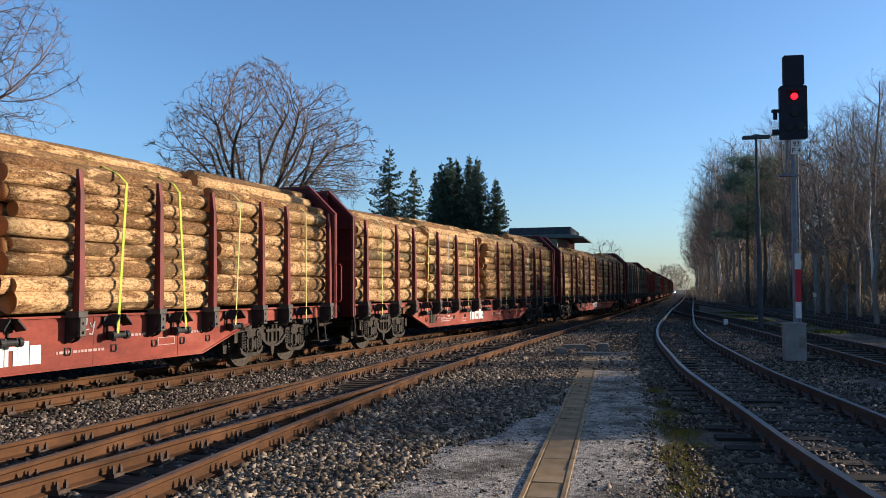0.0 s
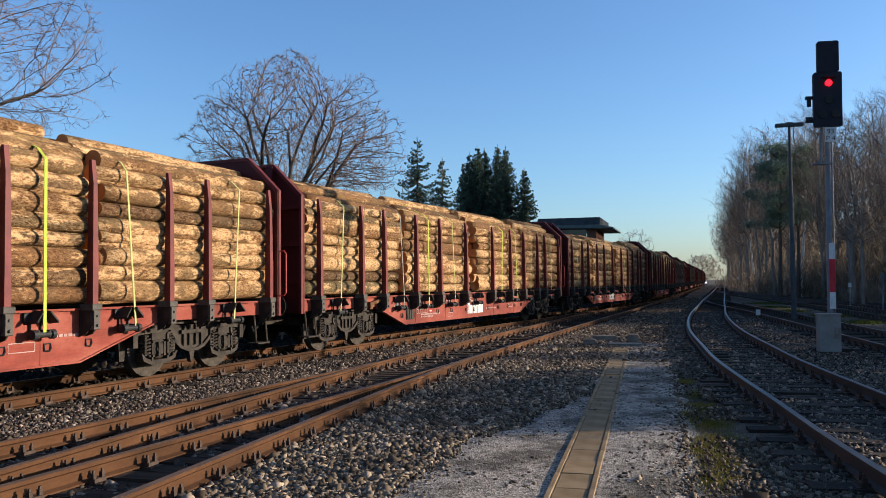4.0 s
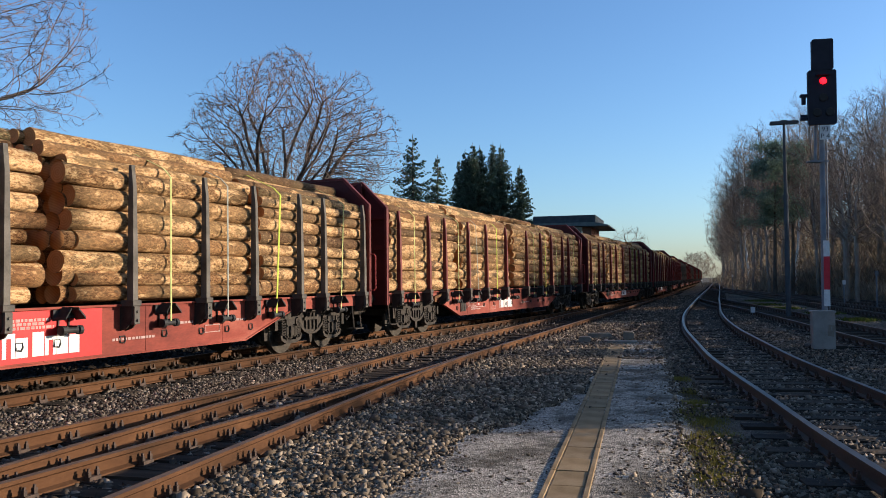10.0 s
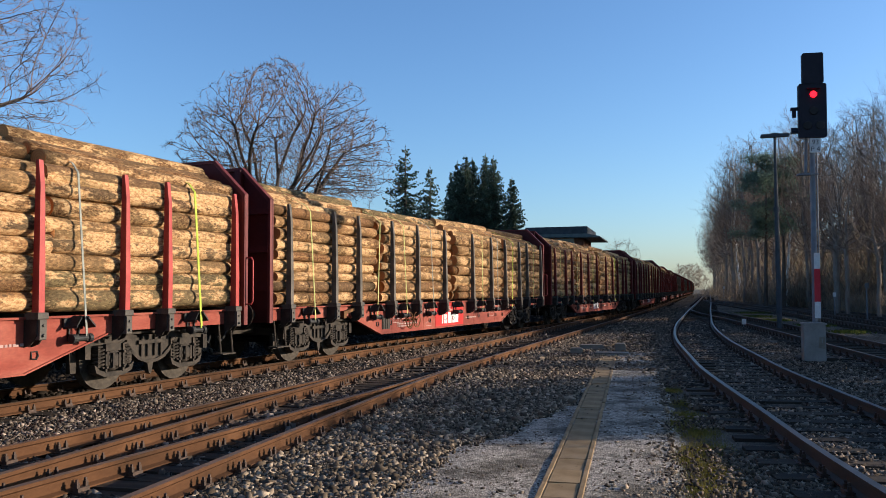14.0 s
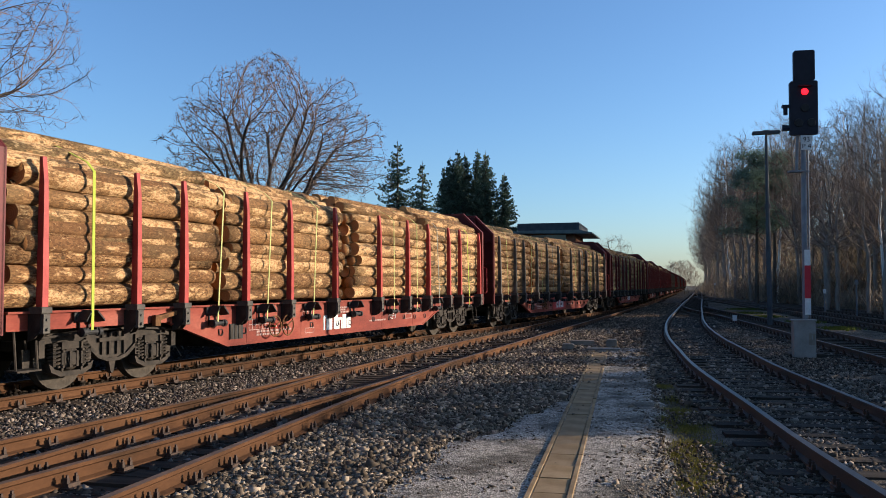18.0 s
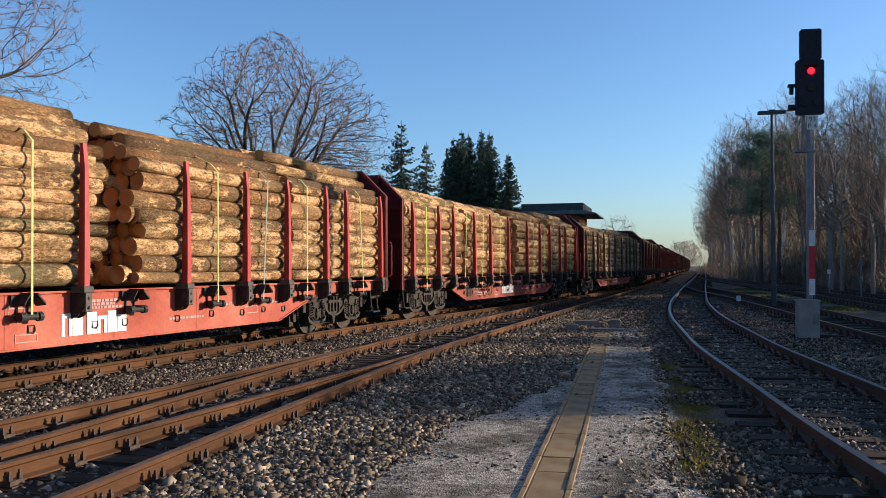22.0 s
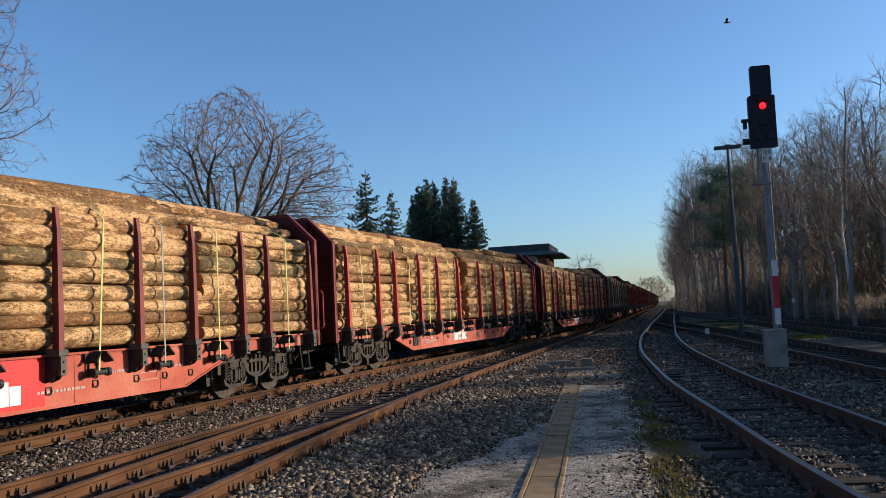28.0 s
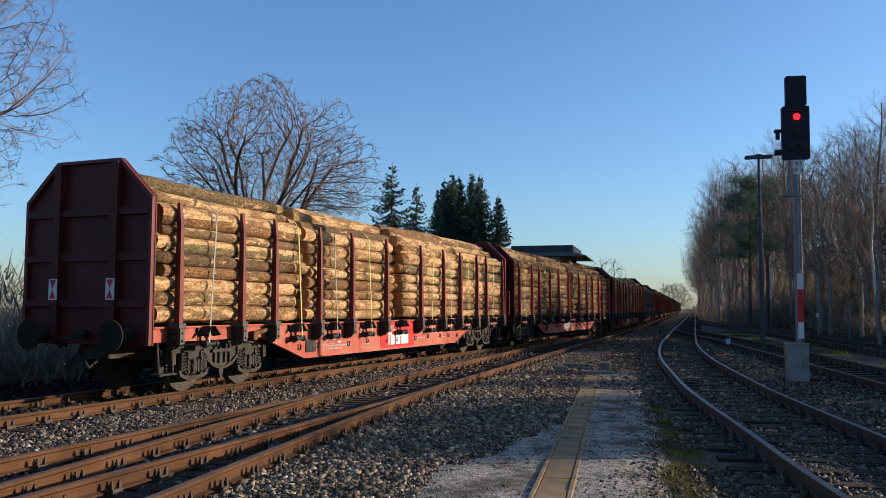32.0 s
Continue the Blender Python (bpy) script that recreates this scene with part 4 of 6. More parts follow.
def build_wagon(seed, logo_y=-1.0, body="wagon_red", stakes="red", panel=False, handwheels=False, straps="", label="", marks=True, crown=(0.45, 0.45, 0.45, 0.45), tail=False, gap=0.0, dark=(0.25, 0.25, 0.25, 0.25), scrawl=()):
    rnd = random.Random(seed)
    w = empty("timber_wagon", label, "freight wagon", "wagons of the train")
    part("deck", DECK, w)
    part("side_frame", BODY[body], w, "red painted fish-bellied side frame")
    for f in (-1, 1):
        e = part("end_wall", END_WALL, w, "dark maroon ribbed steel end wall", pose(0, f * END - 0.12, 0, 0, 0, 0 if f > 0 else 180))
        part("rim", RIM, e, "folded maroon rim")
        for x in (-0.62, 0.62):
            part("upright_rib", UP_RIB, e, m=pose(x, 0, 0))
        for z in (1.55, 2.3, 3.05):
            part("cross_rib", CROSS_RIB, e, m=pose(0, 0, z))
        for d in (-0.875, 0.875):
            part("buffer", BUFFER, w, m=pose(d, f * (END - 0.08), 1.03, 0, 0, 0 if f > 0 else 180))
        part("coupling", COUPLING, w, m=pose(0, f * (END - 0.08), 0, 0, 0, 0 if f > 0 else 180))
        for x in (0.0, -0.5):
            part("brake_hose", HOSE, w, m=pose(x * f, f * (END - 0.08), 0, 0, 0, 0 if f > 0 else 180))
        part("step", STEP, w, m=pose(0, f * (END - 0.25) - (0.34 if f > 0 else 0), 0))
    part("grab_rail", GRAB, w, m=pose(0.1, END - 0.08, 0))
    wheels = add_bogie(w, -PIVOT) + add_bogie(w, PIVOT)
    for y in STAKES:
        for d in (0, 180):
            post = part("stake", STAKE[stakes], w, "red steel stanchion" if stakes != "grey" else "bare grey steel stanchion", pose(0, y, 0, 0, 0, d))
            part("socket", SOCKET, post)
    # load: four piles end to end
    for i in range(4):
        yc = (-6.86, -2.32 - gap, 2.46 + gap * 0.5, 6.86)[i] + rnd.uniform(-0.03, 0.03)
        pv, pf, pm = [], [], []
        for x, z, r, kind in stack(rnd, 3.2, crown[i]):
            me = LOGS[(r, rnd.randrange(3), "bark_dark" if rnd.random() < dark[i] else "bark")]
            sh = rnd.gauss(0, 0.11)
            sh = max(-0.15, min(0.15, sh))
            turn = 0.8 if kind == 3 else 0.25
            m = pose(x, yc + sh, z, rnd.uniform(-turn, turn), rnd.uniform(0, 360), rnd.uniform(-turn, turn)) @ pose(0, 0, 0, 0, 0, 0 if rnd.random() < 0.5 else 180)
            if kind in (1, 3):
                part("log", me, w, "", m)
            else:
                o = len(pv)
                pv += [tuple(m @ v.co) for v in me.vertices]
                pf += [tuple(q + o for q in p.vertices) for p in me.polygons]
                pm += [p.material_index for p in me.polygons]
        tagged(part("load_core", mesh_of("load_core", pv, pf, ["bark", "log_end"], pm, True), w), kind="stuff")
    # straps with their winches
    cols = {"y": "yellow", "g": "grey", "o": "olive"}
    spots = [-7.75, -4.85, -3.35, -1.65, 0.3, 2.25, 3.7, 5.25, 7.75]
    for y, c in zip(spots, straps):
        if c == "-":
            continue
        part("strap", rnd.choice(STRAPS[cols[c]]), w, {"y": "bright yellow-green lashing strap", "g": "grey lashing strap", "o": "faded olive lashing strap"}[c], pose(0, y, 0))
    for y in spots:
        part("strap_guide", GUIDE, part("winch", WINCH, w, "black strap winch", pose(0.0, y, 0)))
    for y in (-4.6, -3.9, -2.45, -1.5, -0.4, 0.2, 1.4, 2.3, 3.2, 3.9, 4.6):
        part("lashing_ring", RING, w, m=pose(-0.03, y, rnd.uniform(-0.02, 0.02)))
    if handwheels:
        for y in (-3.1, -2.65):
            part("handwheel", HANDWHEEL, w, "rusty brake handwheel", pose(0, y, 0))
    # cover plate, maker's mark and rows of small writing that cannot be read
    part("grille", Shape().box(1.172, 1.19, -4.35, -3.95, 0.52, 0.8, 0).box(1.19, 1.2, -4.33, -4.27, 0.53, 0.79, 1).box(1.19, 1.2, -4.21, -4.15, 0.53, 0.79, 1).box(1.19, 1.2, -4.09, -4.03, 0.53, 0.79, 1).mesh("grille", ["black", "bogie_grey"]), w, "dark louvred cover plate")
    if panel:
        part("panel", Shape().box(1.1725, 1.1765, logo_y - 0.45, logo_y + 1.65, 0.45, 1.12).mesh("panel", "panel_red"), w, "bright red signboard panel")
    part("logo", logo_mesh(logo_y, 0.52, 0.32), w, "white block lettering worn to plain bars")
    s = Shape()
    for y0, y1, z in ((-3.5, -2.3, 0.60), (-3.5, -2.75, 0.54), (1.2, 2.1, 0.62), (2.6, 3.0, 0.8), (-0.6, 0.1, 0.98), (-0.55, 0.0, 0.93), (-0.5, 0.15, 0.88), (4.0, 4.5, 0.78)):
        y = y0
        while y < y1:
            k = rnd.uniform(0.03, 0.09)
            s.box(1.1772, 1.1785, y, min(y + k, y1), z, z + 0.038)
            y += k + 0.02
    for y0, y1, z0, z1, n in ((-3.75, -3.1, 0.66, 0.86, 6), (-1.85, -1.5, 0.86, 1.04, 3), (-1.75, -1.4, 0.5, 0.6, 0), (3.3, 3.7, 0.62, 0.74, 0)):
        for z in ((z0, (z0 + z1) / 2, z1) if n else (z0, z1)):
            s.box(1.1772, 1.1785, y0, y1, z - 0.006, z + 0.006)
        for i in range(n + 1 if n else 2):
            y = y0 + (y1 - y0) * i / (n or 1)
            s.box(1.1772, 1.1785, y - 0.005, y + 0.005, z0, z1)
    part("red_plate", Shape().box(1.1725, 1.1765, -2.98, -2.8, 0.66, 0.74, 0).box(1.1765, 1.178, -2.96, -2.92, 0.68, 0.72, 1).box(1.1765, 1.178, -2.91, -2.87, 0.68, 0.72, 1).box(1.1765, 1.178, -2.86, -2.82, 0.68, 0.72, 1).mesh("red_plate", ["panel_red", "white"]), w, "small red plate with three white dots")
    if scrawl:
        g = Shape()
        for y0, z0, size, strokes in scrawl:
            for line in strokes:
                g.pipe([(1.176, y0 + size * u, z0 + size * v) for u, v in line], 0.011, 4)
        part("graffiti", g.mesh("graffiti", "white"), w, "white painted scrawl")
    tagged(part("lettering", s.mesh("lettering", "pale_mark"), w), "rows of small pale marks", kind="stuff")
    part("hook", Shape().plate([(5.9, 1.02), (6.5, 1.12), (6.5, 1.06), (5.95, 0.95)], 1.2, 1.27).box(1.2, 1.28, 5.82, 5.94, 0.86, 1.03).mesh("hook", ["rusty_iron"]), w, "rusty lever", pose(0, -12.2, 0))
    if tail:
        for x in (-0.62, 0.62):
            p = part("tail_sign", Shape().box(x - 0.09, x + 0.09, -0.006, 0.006, 1.6, 1.95, 0).mesh("tail_sign", "white"), w, "white tail board with red triangles", pose(0, -END - 0.27, 0))
            t = Shape()
            for z0, z1 in ((1.62, 1.775), (1.93, 1.775)):
                t.add([(x - 0.07, -0.009, z0), (x + 0.07, -0.009, z0), (x, -0.009, z1), (x - 0.07, -0.0065, z0), (x + 0.07, -0.0065, z0), (x, -0.0065, z1)], [(0, 1, 2), (5, 4, 3), (0, 3, 4, 1), (1, 4, 5, 2), (2, 5, 3, 0)])
            part("triangles", t.mesh("triangles", "sign_red"), p)
    return w, wheels


# positions of the rear end of the first wagon that stands wholly in view, second by second
TRAIN_S = [9.61, 13.57, 17.54, 21.5, 25.46, 29.41, 33.32, 37.21, 41.06, 44.89, 48.7, 52.47, 56.18, 59.84, 63.41, 66.91, 70.31, 73.62, 76.8, 79.9, 82.91, 85.88, 88.82, 91.74, 94.64, 97.52, 100.38, 103.25, 106.15, 109.1, 112.13, 115.22, 118.37]
_tt = np.arange(33.0)


def train_s(t):
    return float(np.interp(t, _tt, TRAIN_S))


def wagon_pose(k, t):
    """Wagon k (0 the one in view at the start, 1 behind it, -1 before it) stands on its two bogies."""
    rear = train_s(t) - k * WAGON
    mid = rear + 9.28
    a, b = train_at(mid - PIVOT), train_at(mid + PIVOT)
    d = b - a
    c = (a + b) / 2
    return pose(c.x, c.y, 0, 0, 0, -math.degrees(math.atan2(d.x, d.y)))


ZIGZAG = [[(0, 1), (0.5, 1), (0.05, 0.1), (0.6, 0.1)], [(0.85, 0.9), (0.85, 0.1)], [(1.7, 0.8), (1.15, 0.8), (1.15, -0.1), (1.7, -0.1)], [(1.15, 0.35), (1.6, 0.35)], [(2.0, 0.6), (2.7, 0.1), (2.0, -0.3), (2.0, 0.6)], [(0.1, -0.4), (0.7, -0.4)]]
LOOPS = [[(0, 0.2), (0.3, 0.8), (0.5, 0.1), (0.9, 0.7), (1.1, 0.1)], [(1.4, 1.0), (1.9, 1.1), (1.9, 0.6), (1.3, 0.0), (2.1, 0.1)], [(2.3, 0.7), (2.5, 0.2), (2.9, 0.8), (2.6, -0.4), (2.2, -0.3)], [(0.5, -0.2), (1.6, -0.4)]]
WAGONS = {}
WAGONS[0] = build_wagon(10, straps="oogo-oogo", label="timber wagon with red stanchions and a full log load")
WAGONS[1] = build_wagon(11, crown=(0.45, 0.45, 0.62, 0.65), scrawl=((-5.0, 0.85, 0.17, ZIGZAG), (1.45, 0.93, 0.16, LOOPS)), logo_y=-0.3, dark=(0.6, 0.45, 0.25, 0.15), straps="ogyo-yyoo", label="old red timber wagon loaded with spruce logs, green straps")
WAGONS[2] = build_wagon(12, crown=(0.45, 0.62, 0.5, 0.45), dark=(0.55, 0.45, 0.45, 0.3), straps="oogy-oyoo", label="weathered red timber wagon loaded with pale spruce logs")
WAGONS[3] = build_wagon(13, crown=(0.45, 0.45, 0.55, 0.65), dark=(0.1, 0.1, 0.15, 0.8), logo_y=-0.65, stakes="grey", panel=True, handwheels=True, straps="ooog-ogyo", label="timber wagon with grey stanchions and a red signboard")
WAGONS[4] = build_wagon(14, crown=(0.5, 0.52, 0.6, 0.5), scrawl=((2.3, 0.7, 0.14, LOOPS),), dark=(0.2, 0.2, 0.35, 0.8), handwheels=True, stakes="fresh", gap=0.1, straps="yooo-oogy", label="red timber wagon with handwheels and yellow straps")
WAGONS[5] = build_wagon(15, crown=(0.6, 0.6, 0.62, 0.78), dark=(0.3, 0.45, 0.45, 0.3), body="fresh_red", stakes="fresh", gap=0.12, straps="ooyo-ogoo", label="freshly painted red timber wagon with high log piles")
WAGONS[6] = build_wagon(16, crown=(0.65, 0.62, 0.62, 0.65), dark=(0.35, 0.3, 0.25, 0.3), logo_y=-0.31, body="fresh_red", panel=True, straps="gogo-ogoo", label="last timber wagon, pale red, with tail boards", tail=True)
for k in range(-1, -10, -1):
    src = WAGONS[(k * 3) % 3 + (0 if k % 2 else 3)][0]
    WAGONS[k] = (copy_thing(src, pose(0, 0, 0)), [])
    WAGONS[k][0]["label"] = "distant timber wagon loaded with logs, in shade"


def motions():
    for k, (w, wheels) in WAGONS.items():
        rows = [(t, wagon_pose(k, t)) for t in np.arange(0, 32.01, 0.5)]
        walk(w, rows)
        for q in wheels:
            y = q.location.y
            walk(q, [(t, pose(0, y, 0.46, -math.degrees((train_s(t) - train_s(0)) / 0.46))) for t in [min(32.0, round(i * 0.1667, 4)) for i in range(193)]])
    bird, wings = BIRD
    walk(bird, [(t, pose(x, y, z, 0, 0, 90)) for t, x, y, z in ((0.0, 95, 80, 8), (12.0, 62, 70, 8), (24.0, 24, 58, 8.5), (26.5, 11.8, 53, 12.3), (27.6, 7.66, 52, 16.6), (27.9, 6.68, 52, 17.95), (28.2, 5.56, 52, 19.2), (28.5, 4.6, 52, 20.6), (30.0, -0.3, 51, 27.5), (32.0, -6.0, 50, 36.0))])
    for side, wing in wings:
        walk(wing, [(min(32.0, i * 0.15), pose(side * 0.03, 0, 0.02, 0, -side * 42 * math.cos(2 * math.pi * (i * 0.15 - 27.9) / 0.6), 0)) for i in range(215)])

# ---------------------------------------------------------------- signal, lamp and line-side things
def text_mesh(text, size):
    """Flat raised characters, centred, in the plane x, y."""
    curve = bpy.data.curves.new("characters", "FONT")
    curve.body, curve.size, curve.align_x, curve.extrude = text, size, "CENTER", 0.001
    ob = bpy.data.objects.new("characters", curve)
    me = bpy.data.meshes.new_from_object(ob)
    bpy.data.objects.remove(ob)
    me.materials.clear()
    me.materials.append(M["black"])
    return me


def build_signal():
    w = empty("light_signal", "black light signal showing red on a grey mast", "railway signal", m=pose(3.09, 20.8, GROUND_Z, 0, 0.55, 4))
    part("foundation", Shape().box(-0.42, 0.42, -0.3, 0.3, -0.1, 0.08, bevel=0.03).mesh("foundation", "grime"), w)
    part("mast", Shape().rod((0, 0, 0.05), (0, 0, 5.4), 0.068, 0.058, 14).box(-0.2, 0.2, -0.2, 0.2, 0.05, 0.09).mesh("mast", "galvanised"), w)
    part("conduit", Shape().rod((0.1, -0.02, 0.5), (0.09, -0.02, 5.2), 0.018).mesh("conduit", "galvanised"), w)
    for z0, z1, c in ((0.98, 1.36, "white"), (1.36, 2.13, "sign_red"), (2.13, 2.5, "white")):
        part("mast_sign", Shape().box(-0.03, 0.10, -0.115, -0.1, z0, z1).mesh("mast_sign", c), w, "white mast board" if c == "white" else "red mast board")
    part("lower_screen", Shape().box(-0.31, 0.31, -0.12, 0.02, 5.22, 6.5, bevel=0.03).box(-0.26, 0.26, 0.02, 0.24, 5.3, 6.4, bevel=0.03).mesh("lower_screen", "signal_black"), w)
    part("upper_screen", Shape().box(-0.22, 0.25, -0.13, 0.0, 6.5, 7.23, bevel=0.03).mesh("upper_screen", "signal_black"), w)
    lens = Shape()
    lens.turned([(-0.16, 0.07), (-0.13, 0.08), (-0.12, 0.08)], 20, "y", (0.02, 0, 6.24))
    part("red_lamp", lens.mesh("red_lamp", "red_lens"), w, "glowing red signal lens")
    part("hood", Shape().plate([(-0.24, 6.39), (-0.12, 6.40), (-0.12, 6.37), (-0.24, 6.36)], -0.13, 0.17).mesh("hood", "signal_black"), w)
    for x, z in ((0.02, 5.85), (-0.12, 5.5), (0.16, 5.5)):
        part("dark_lamp", Shape().turned([(-0.15, 0.09), (-0.12, 0.1)], 16, "y", (x, 0, z)).mesh("dark_lamp", "black"), w)
    part("bracket", Shape().box(-0.46, -0.29, -0.05, 0.1, 5.9, 5.96).rod((-0.39, 0, 5.72), (-0.39, 0, 5.92), 0.05).mesh("bracket", "signal_black"), w)
    part("bracket", Shape().box(-0.46, -0.29, -0.06, 0.1, 5.35, 5.4).plate([(-0.02, 5.4), (0.1, 5.4), (0.1, 5.5)], -0.45, -0.30).mesh("bracket", "signal_black"), w)
    plate = part("name_plate", Shape().box(-0.07, 0.16, -0.12, -0.11, 4.86, 5.2).mesh("name_plate", "white"), w, "small white plate with dark characters")
    for text, z in (("93", 5.05), ("P 4", 4.89)):
        part("characters", text_mesh(text, 0.16), plate, "dark painted characters", pose(0.045, -0.1225, z, 90))
    part("ladder_clamp", Shape().box(-0.34, 0.12, -0.1, 0.1, 4.34, 4.38).rod((-0.16, -0.02, 4.4), (-0.13, -0.02, 5.25), 0.035, n=10).mesh("ladder_clamp", "galvanised"), w)
    c = empty("relay_cabinet", "grey metal cabinet at the foot of the signal", "cabinet", m=pose(2.98, 20.35, GROUND_Z, 0, 0, 5))
    c.scale = (0.72, 0.74, 0.86)
    part("body", Shape().box(-0.33, 0.33, -0.17, 0.17, 0.02, 0.98, bevel=0.015).mesh("body", "cabinet_grey"), c)
    part("lid", Shape().box(-0.36, 0.36, -0.2, 0.2, 0.98, 1.03, bevel=0.012).mesh("lid", "cabinet_grey"), c)
    part("plate", Shape().plate([(0, 0), (0.02, 0), (0.02, 0.3), (0, 0.3)], 0.08, 0.26).mesh("plate", "pale_concrete"), c, "torn pale sticker", pose(0.02, -0.195, 0.38, 0, 6, 0))
    part("door", Shape().box(-0.29, 0.29, -0.178, -0.17, 0.08, 0.92).box(0.2, 0.23, -0.2, -0.178, 0.5, 0.62).mesh("door", "cabinet_grey"), c)


build_signal()


def build_lamp():
    w = empty("yard_lamp", "tall dark yard lamp with a flat twin head", "street lamp", m=pose(4.1, 36.8, GROUND_Z))
    part("pole", Shape().rod((0, 0, 0), (0, 0, 5.0), 0.11, 0.09, 12).rod((0, 0, 5.0), (0, 0, 8.07), 0.08, 0.05, 12).rod((0, 0, 4.9), (0, 0, 5.1), 0.12, n=12).mesh("pole", "roof_dark"), w)
    part("lamp_head", Shape().box(-0.56, 0.56, -0.14, 0.14, 8.07, 8.2, bevel=0.03).box(-0.12, 0.12, -0.08, 0.08, 8.2, 8.25).mesh("lamp_head", "roof_dark"), w)


build_lamp()


def build_trough():
    """A line of concrete trough lids from the foreground to a cover slab, with a raised edge."""
    t = empty("cable_trough", "sandy concrete cable trough with worn lids", "cable trough")
    t["kind"] = "structure"
    a, b = Vector((-0.44, -3.0, 0)), Vector((-1.66, 20.9, 0))
    d = (b - a).normalized()
    ang = -math.degrees(math.atan2(d.x, d.y))
    lid = Shape().box(-0.135, 0.135, -0.245, 0.245, -0.06, 0.0, bevel=0.008).mesh("trough_lid", "concrete")
    edge = Shape().box(-0.022, 0.022, -0.495, 0.495, -0.1, 0.005, bevel=0.004).mesh("trough_edge", "concrete")
    n = int((b - a).length / 0.5)
    for i in range(n):
        p = a + d * (0.5 * i + 0.25)
        part("trough_lid", lid, t, m=pose(p.x, p.y, GROUND_Z + 0.044 + random.uniform(-0.003, 0.004), random.uniform(-0.5, 0.5), random.uniform(-0.6, 0.6), ang + random.uniform(-0.5, 0.5)))
        if i % 2 == 0:
            for o in (-0.162, 0.162):
                q = a + d * (0.5 * i + 0.5) + Vector((d.y, -d.x, 0)) * o
                part("trough_edge", edge, t, m=pose(q.x, q.y, GROUND_Z + 0.044 + random.uniform(-0.003, 0.004), 0, 0, ang))
    c = new("cover_slab", Shape().box(-0.42, 0.42, -0.24, 0.24, -0.1, 0.05, bevel=0.015).mesh("cover_slab", "pale_concrete"))
    c.matrix_basis = pose(-1.62, 21.25, GROUND_Z + 0.03, 0, 0, ang)
    tagged(c, "pale concrete slab over a cable pit", "concrete slab")
    for x, y, sx, sy, h in ((-2.3, 22.9, 0.32, 0.16, 0.16), (-2.52, 21.3, 0.16, 0.16, 0.17), (-1.5, 22.6, 0.14, 0.18, 0.22)):
        k = new("concrete_block", Shape().box(-sx, sx, -sy, sy, -0.05, h, bevel=0.03).mesh("concrete_block", "pale_concrete"))
        k.matrix_basis = pose(x, y, GROUND_Z, 0, 0, ang + random.uniform(-6, 6))
        tagged(k, "pale weathered concrete block on the gravel", "concrete block")


build_trough()


def build_grit():
    """Pale trodden grit round the trough, a thin sheet with a ragged outline."""
    vs, fs = [], []
    n = 220
    ys = np.linspace(-2, 22, n)
    for y in ys:
        l = float(np.interp(y, [6, 8.4, 10.5, 12, 16, 21], [-2.5, -2.4, -1.8, -1.55, -1.62, -1.95])) + 0.3 * noise.noise((0.0, y * 0.7, 1.0)) + 0.2 * noise.noise((3.0, y * 2.3, 1.0)) + 0.14 * noise.noise((4.0, y * 5.9, 1.0))
        r = 0.22 - 0.045 * (y - 6) + 0.25 * noise.noise((7.0, y * 0.6, 1.0)) + 0.12 * noise.noise((5.0, y * 2.3, 1.0))
        for i in range(9):
            x = l + (r - l) * i / 8
            vs.append((x, y, GROUND_Z + 0.036 - (0.05 if i in (0, 8) else 0) + 0.004 * noise.noise((x * 2, y * 2, 0))))
    for j in range(n - 1):
        for i in range(8):
            fs.append((j * 9 + i, j * 9 + i + 1, j * 9 + 10 + i, j * 9 + 9 + i))
    g = new("pavement", mesh_of("pavement", vs, fs, "grit", smooth=True))
    tagged(g, "pale trodden grit path along the trough", "path", kind="structure")


build_grit()

# ---------------------------------------------------------------- loose stones
CHIP = [(x, y, z) for x in (-0.75, 0.75) for y in (-0.7, 0.7) for z in (-0.6, 0.6)]
CHIP_F = [(0, 1, 3), (0, 3, 2), (4, 6, 7), (4, 7, 5), (0, 4, 5), (0, 5, 1), (2, 3, 7), (2, 7, 6), (0, 2, 6), (0, 6, 4), (1, 5, 7), (1, 7, 3)]


def scatter(name, label, places, size, mat, rng):
    """Angular stones at the given (x, y, z), as one sheet of stuff."""
    n = len(places)
    base = np.array(CHIP)
    a, b, c = (rng.uniform(0, 2 * np.pi, n) for _ in range(3))
    sc = size * rng.lognormal(0, 0.35, n)[:, None] * rng.uniform(0.6, 1.15, (n, 3))
    v = (base[None] + rng.uniform(-0.42, 0.42, (n, 8, 3))) * sc[:, None]
    ca, sa, cb, sb = np.cos(a)[:, None], np.sin(a)[:, None], np.cos(b)[:, None], np.sin(b)[:, None]
    x, y, z = v[..., 0], v[..., 1], v[..., 2]
    x, y = x * ca - y * sa, x * sa + y * ca
    y, z = y * cb - z * sb, y * sb + z * cb
    v = np.stack([x, y, z], -1) + np.array(places)[:, None]
    f = (np.array(CHIP_F)[None] + 8 * np.arange(n)[:, None, None]).reshape(-1, 3)
    me = bpy.data.meshes.new(name)
    me.vertices.add(8 * n)
    me.vertices.foreach_set("co", v.reshape(-1).astype(np.float32))
    me.loops.add(3 * len(f))
    me.loops.foreach_set("vertex_index", f.reshape(-1).astype(np.int32))
    me.polygons.add(len(f))
    me.polygons.foreach_set("loop_start", np.arange(0, 3 * len(f), 3, dtype=np.int32))
    me.update(calc_edges=True)
    me.materials.append(M[mat])
    return tagged(new(name, me), label, "gravel", kind="stuff")


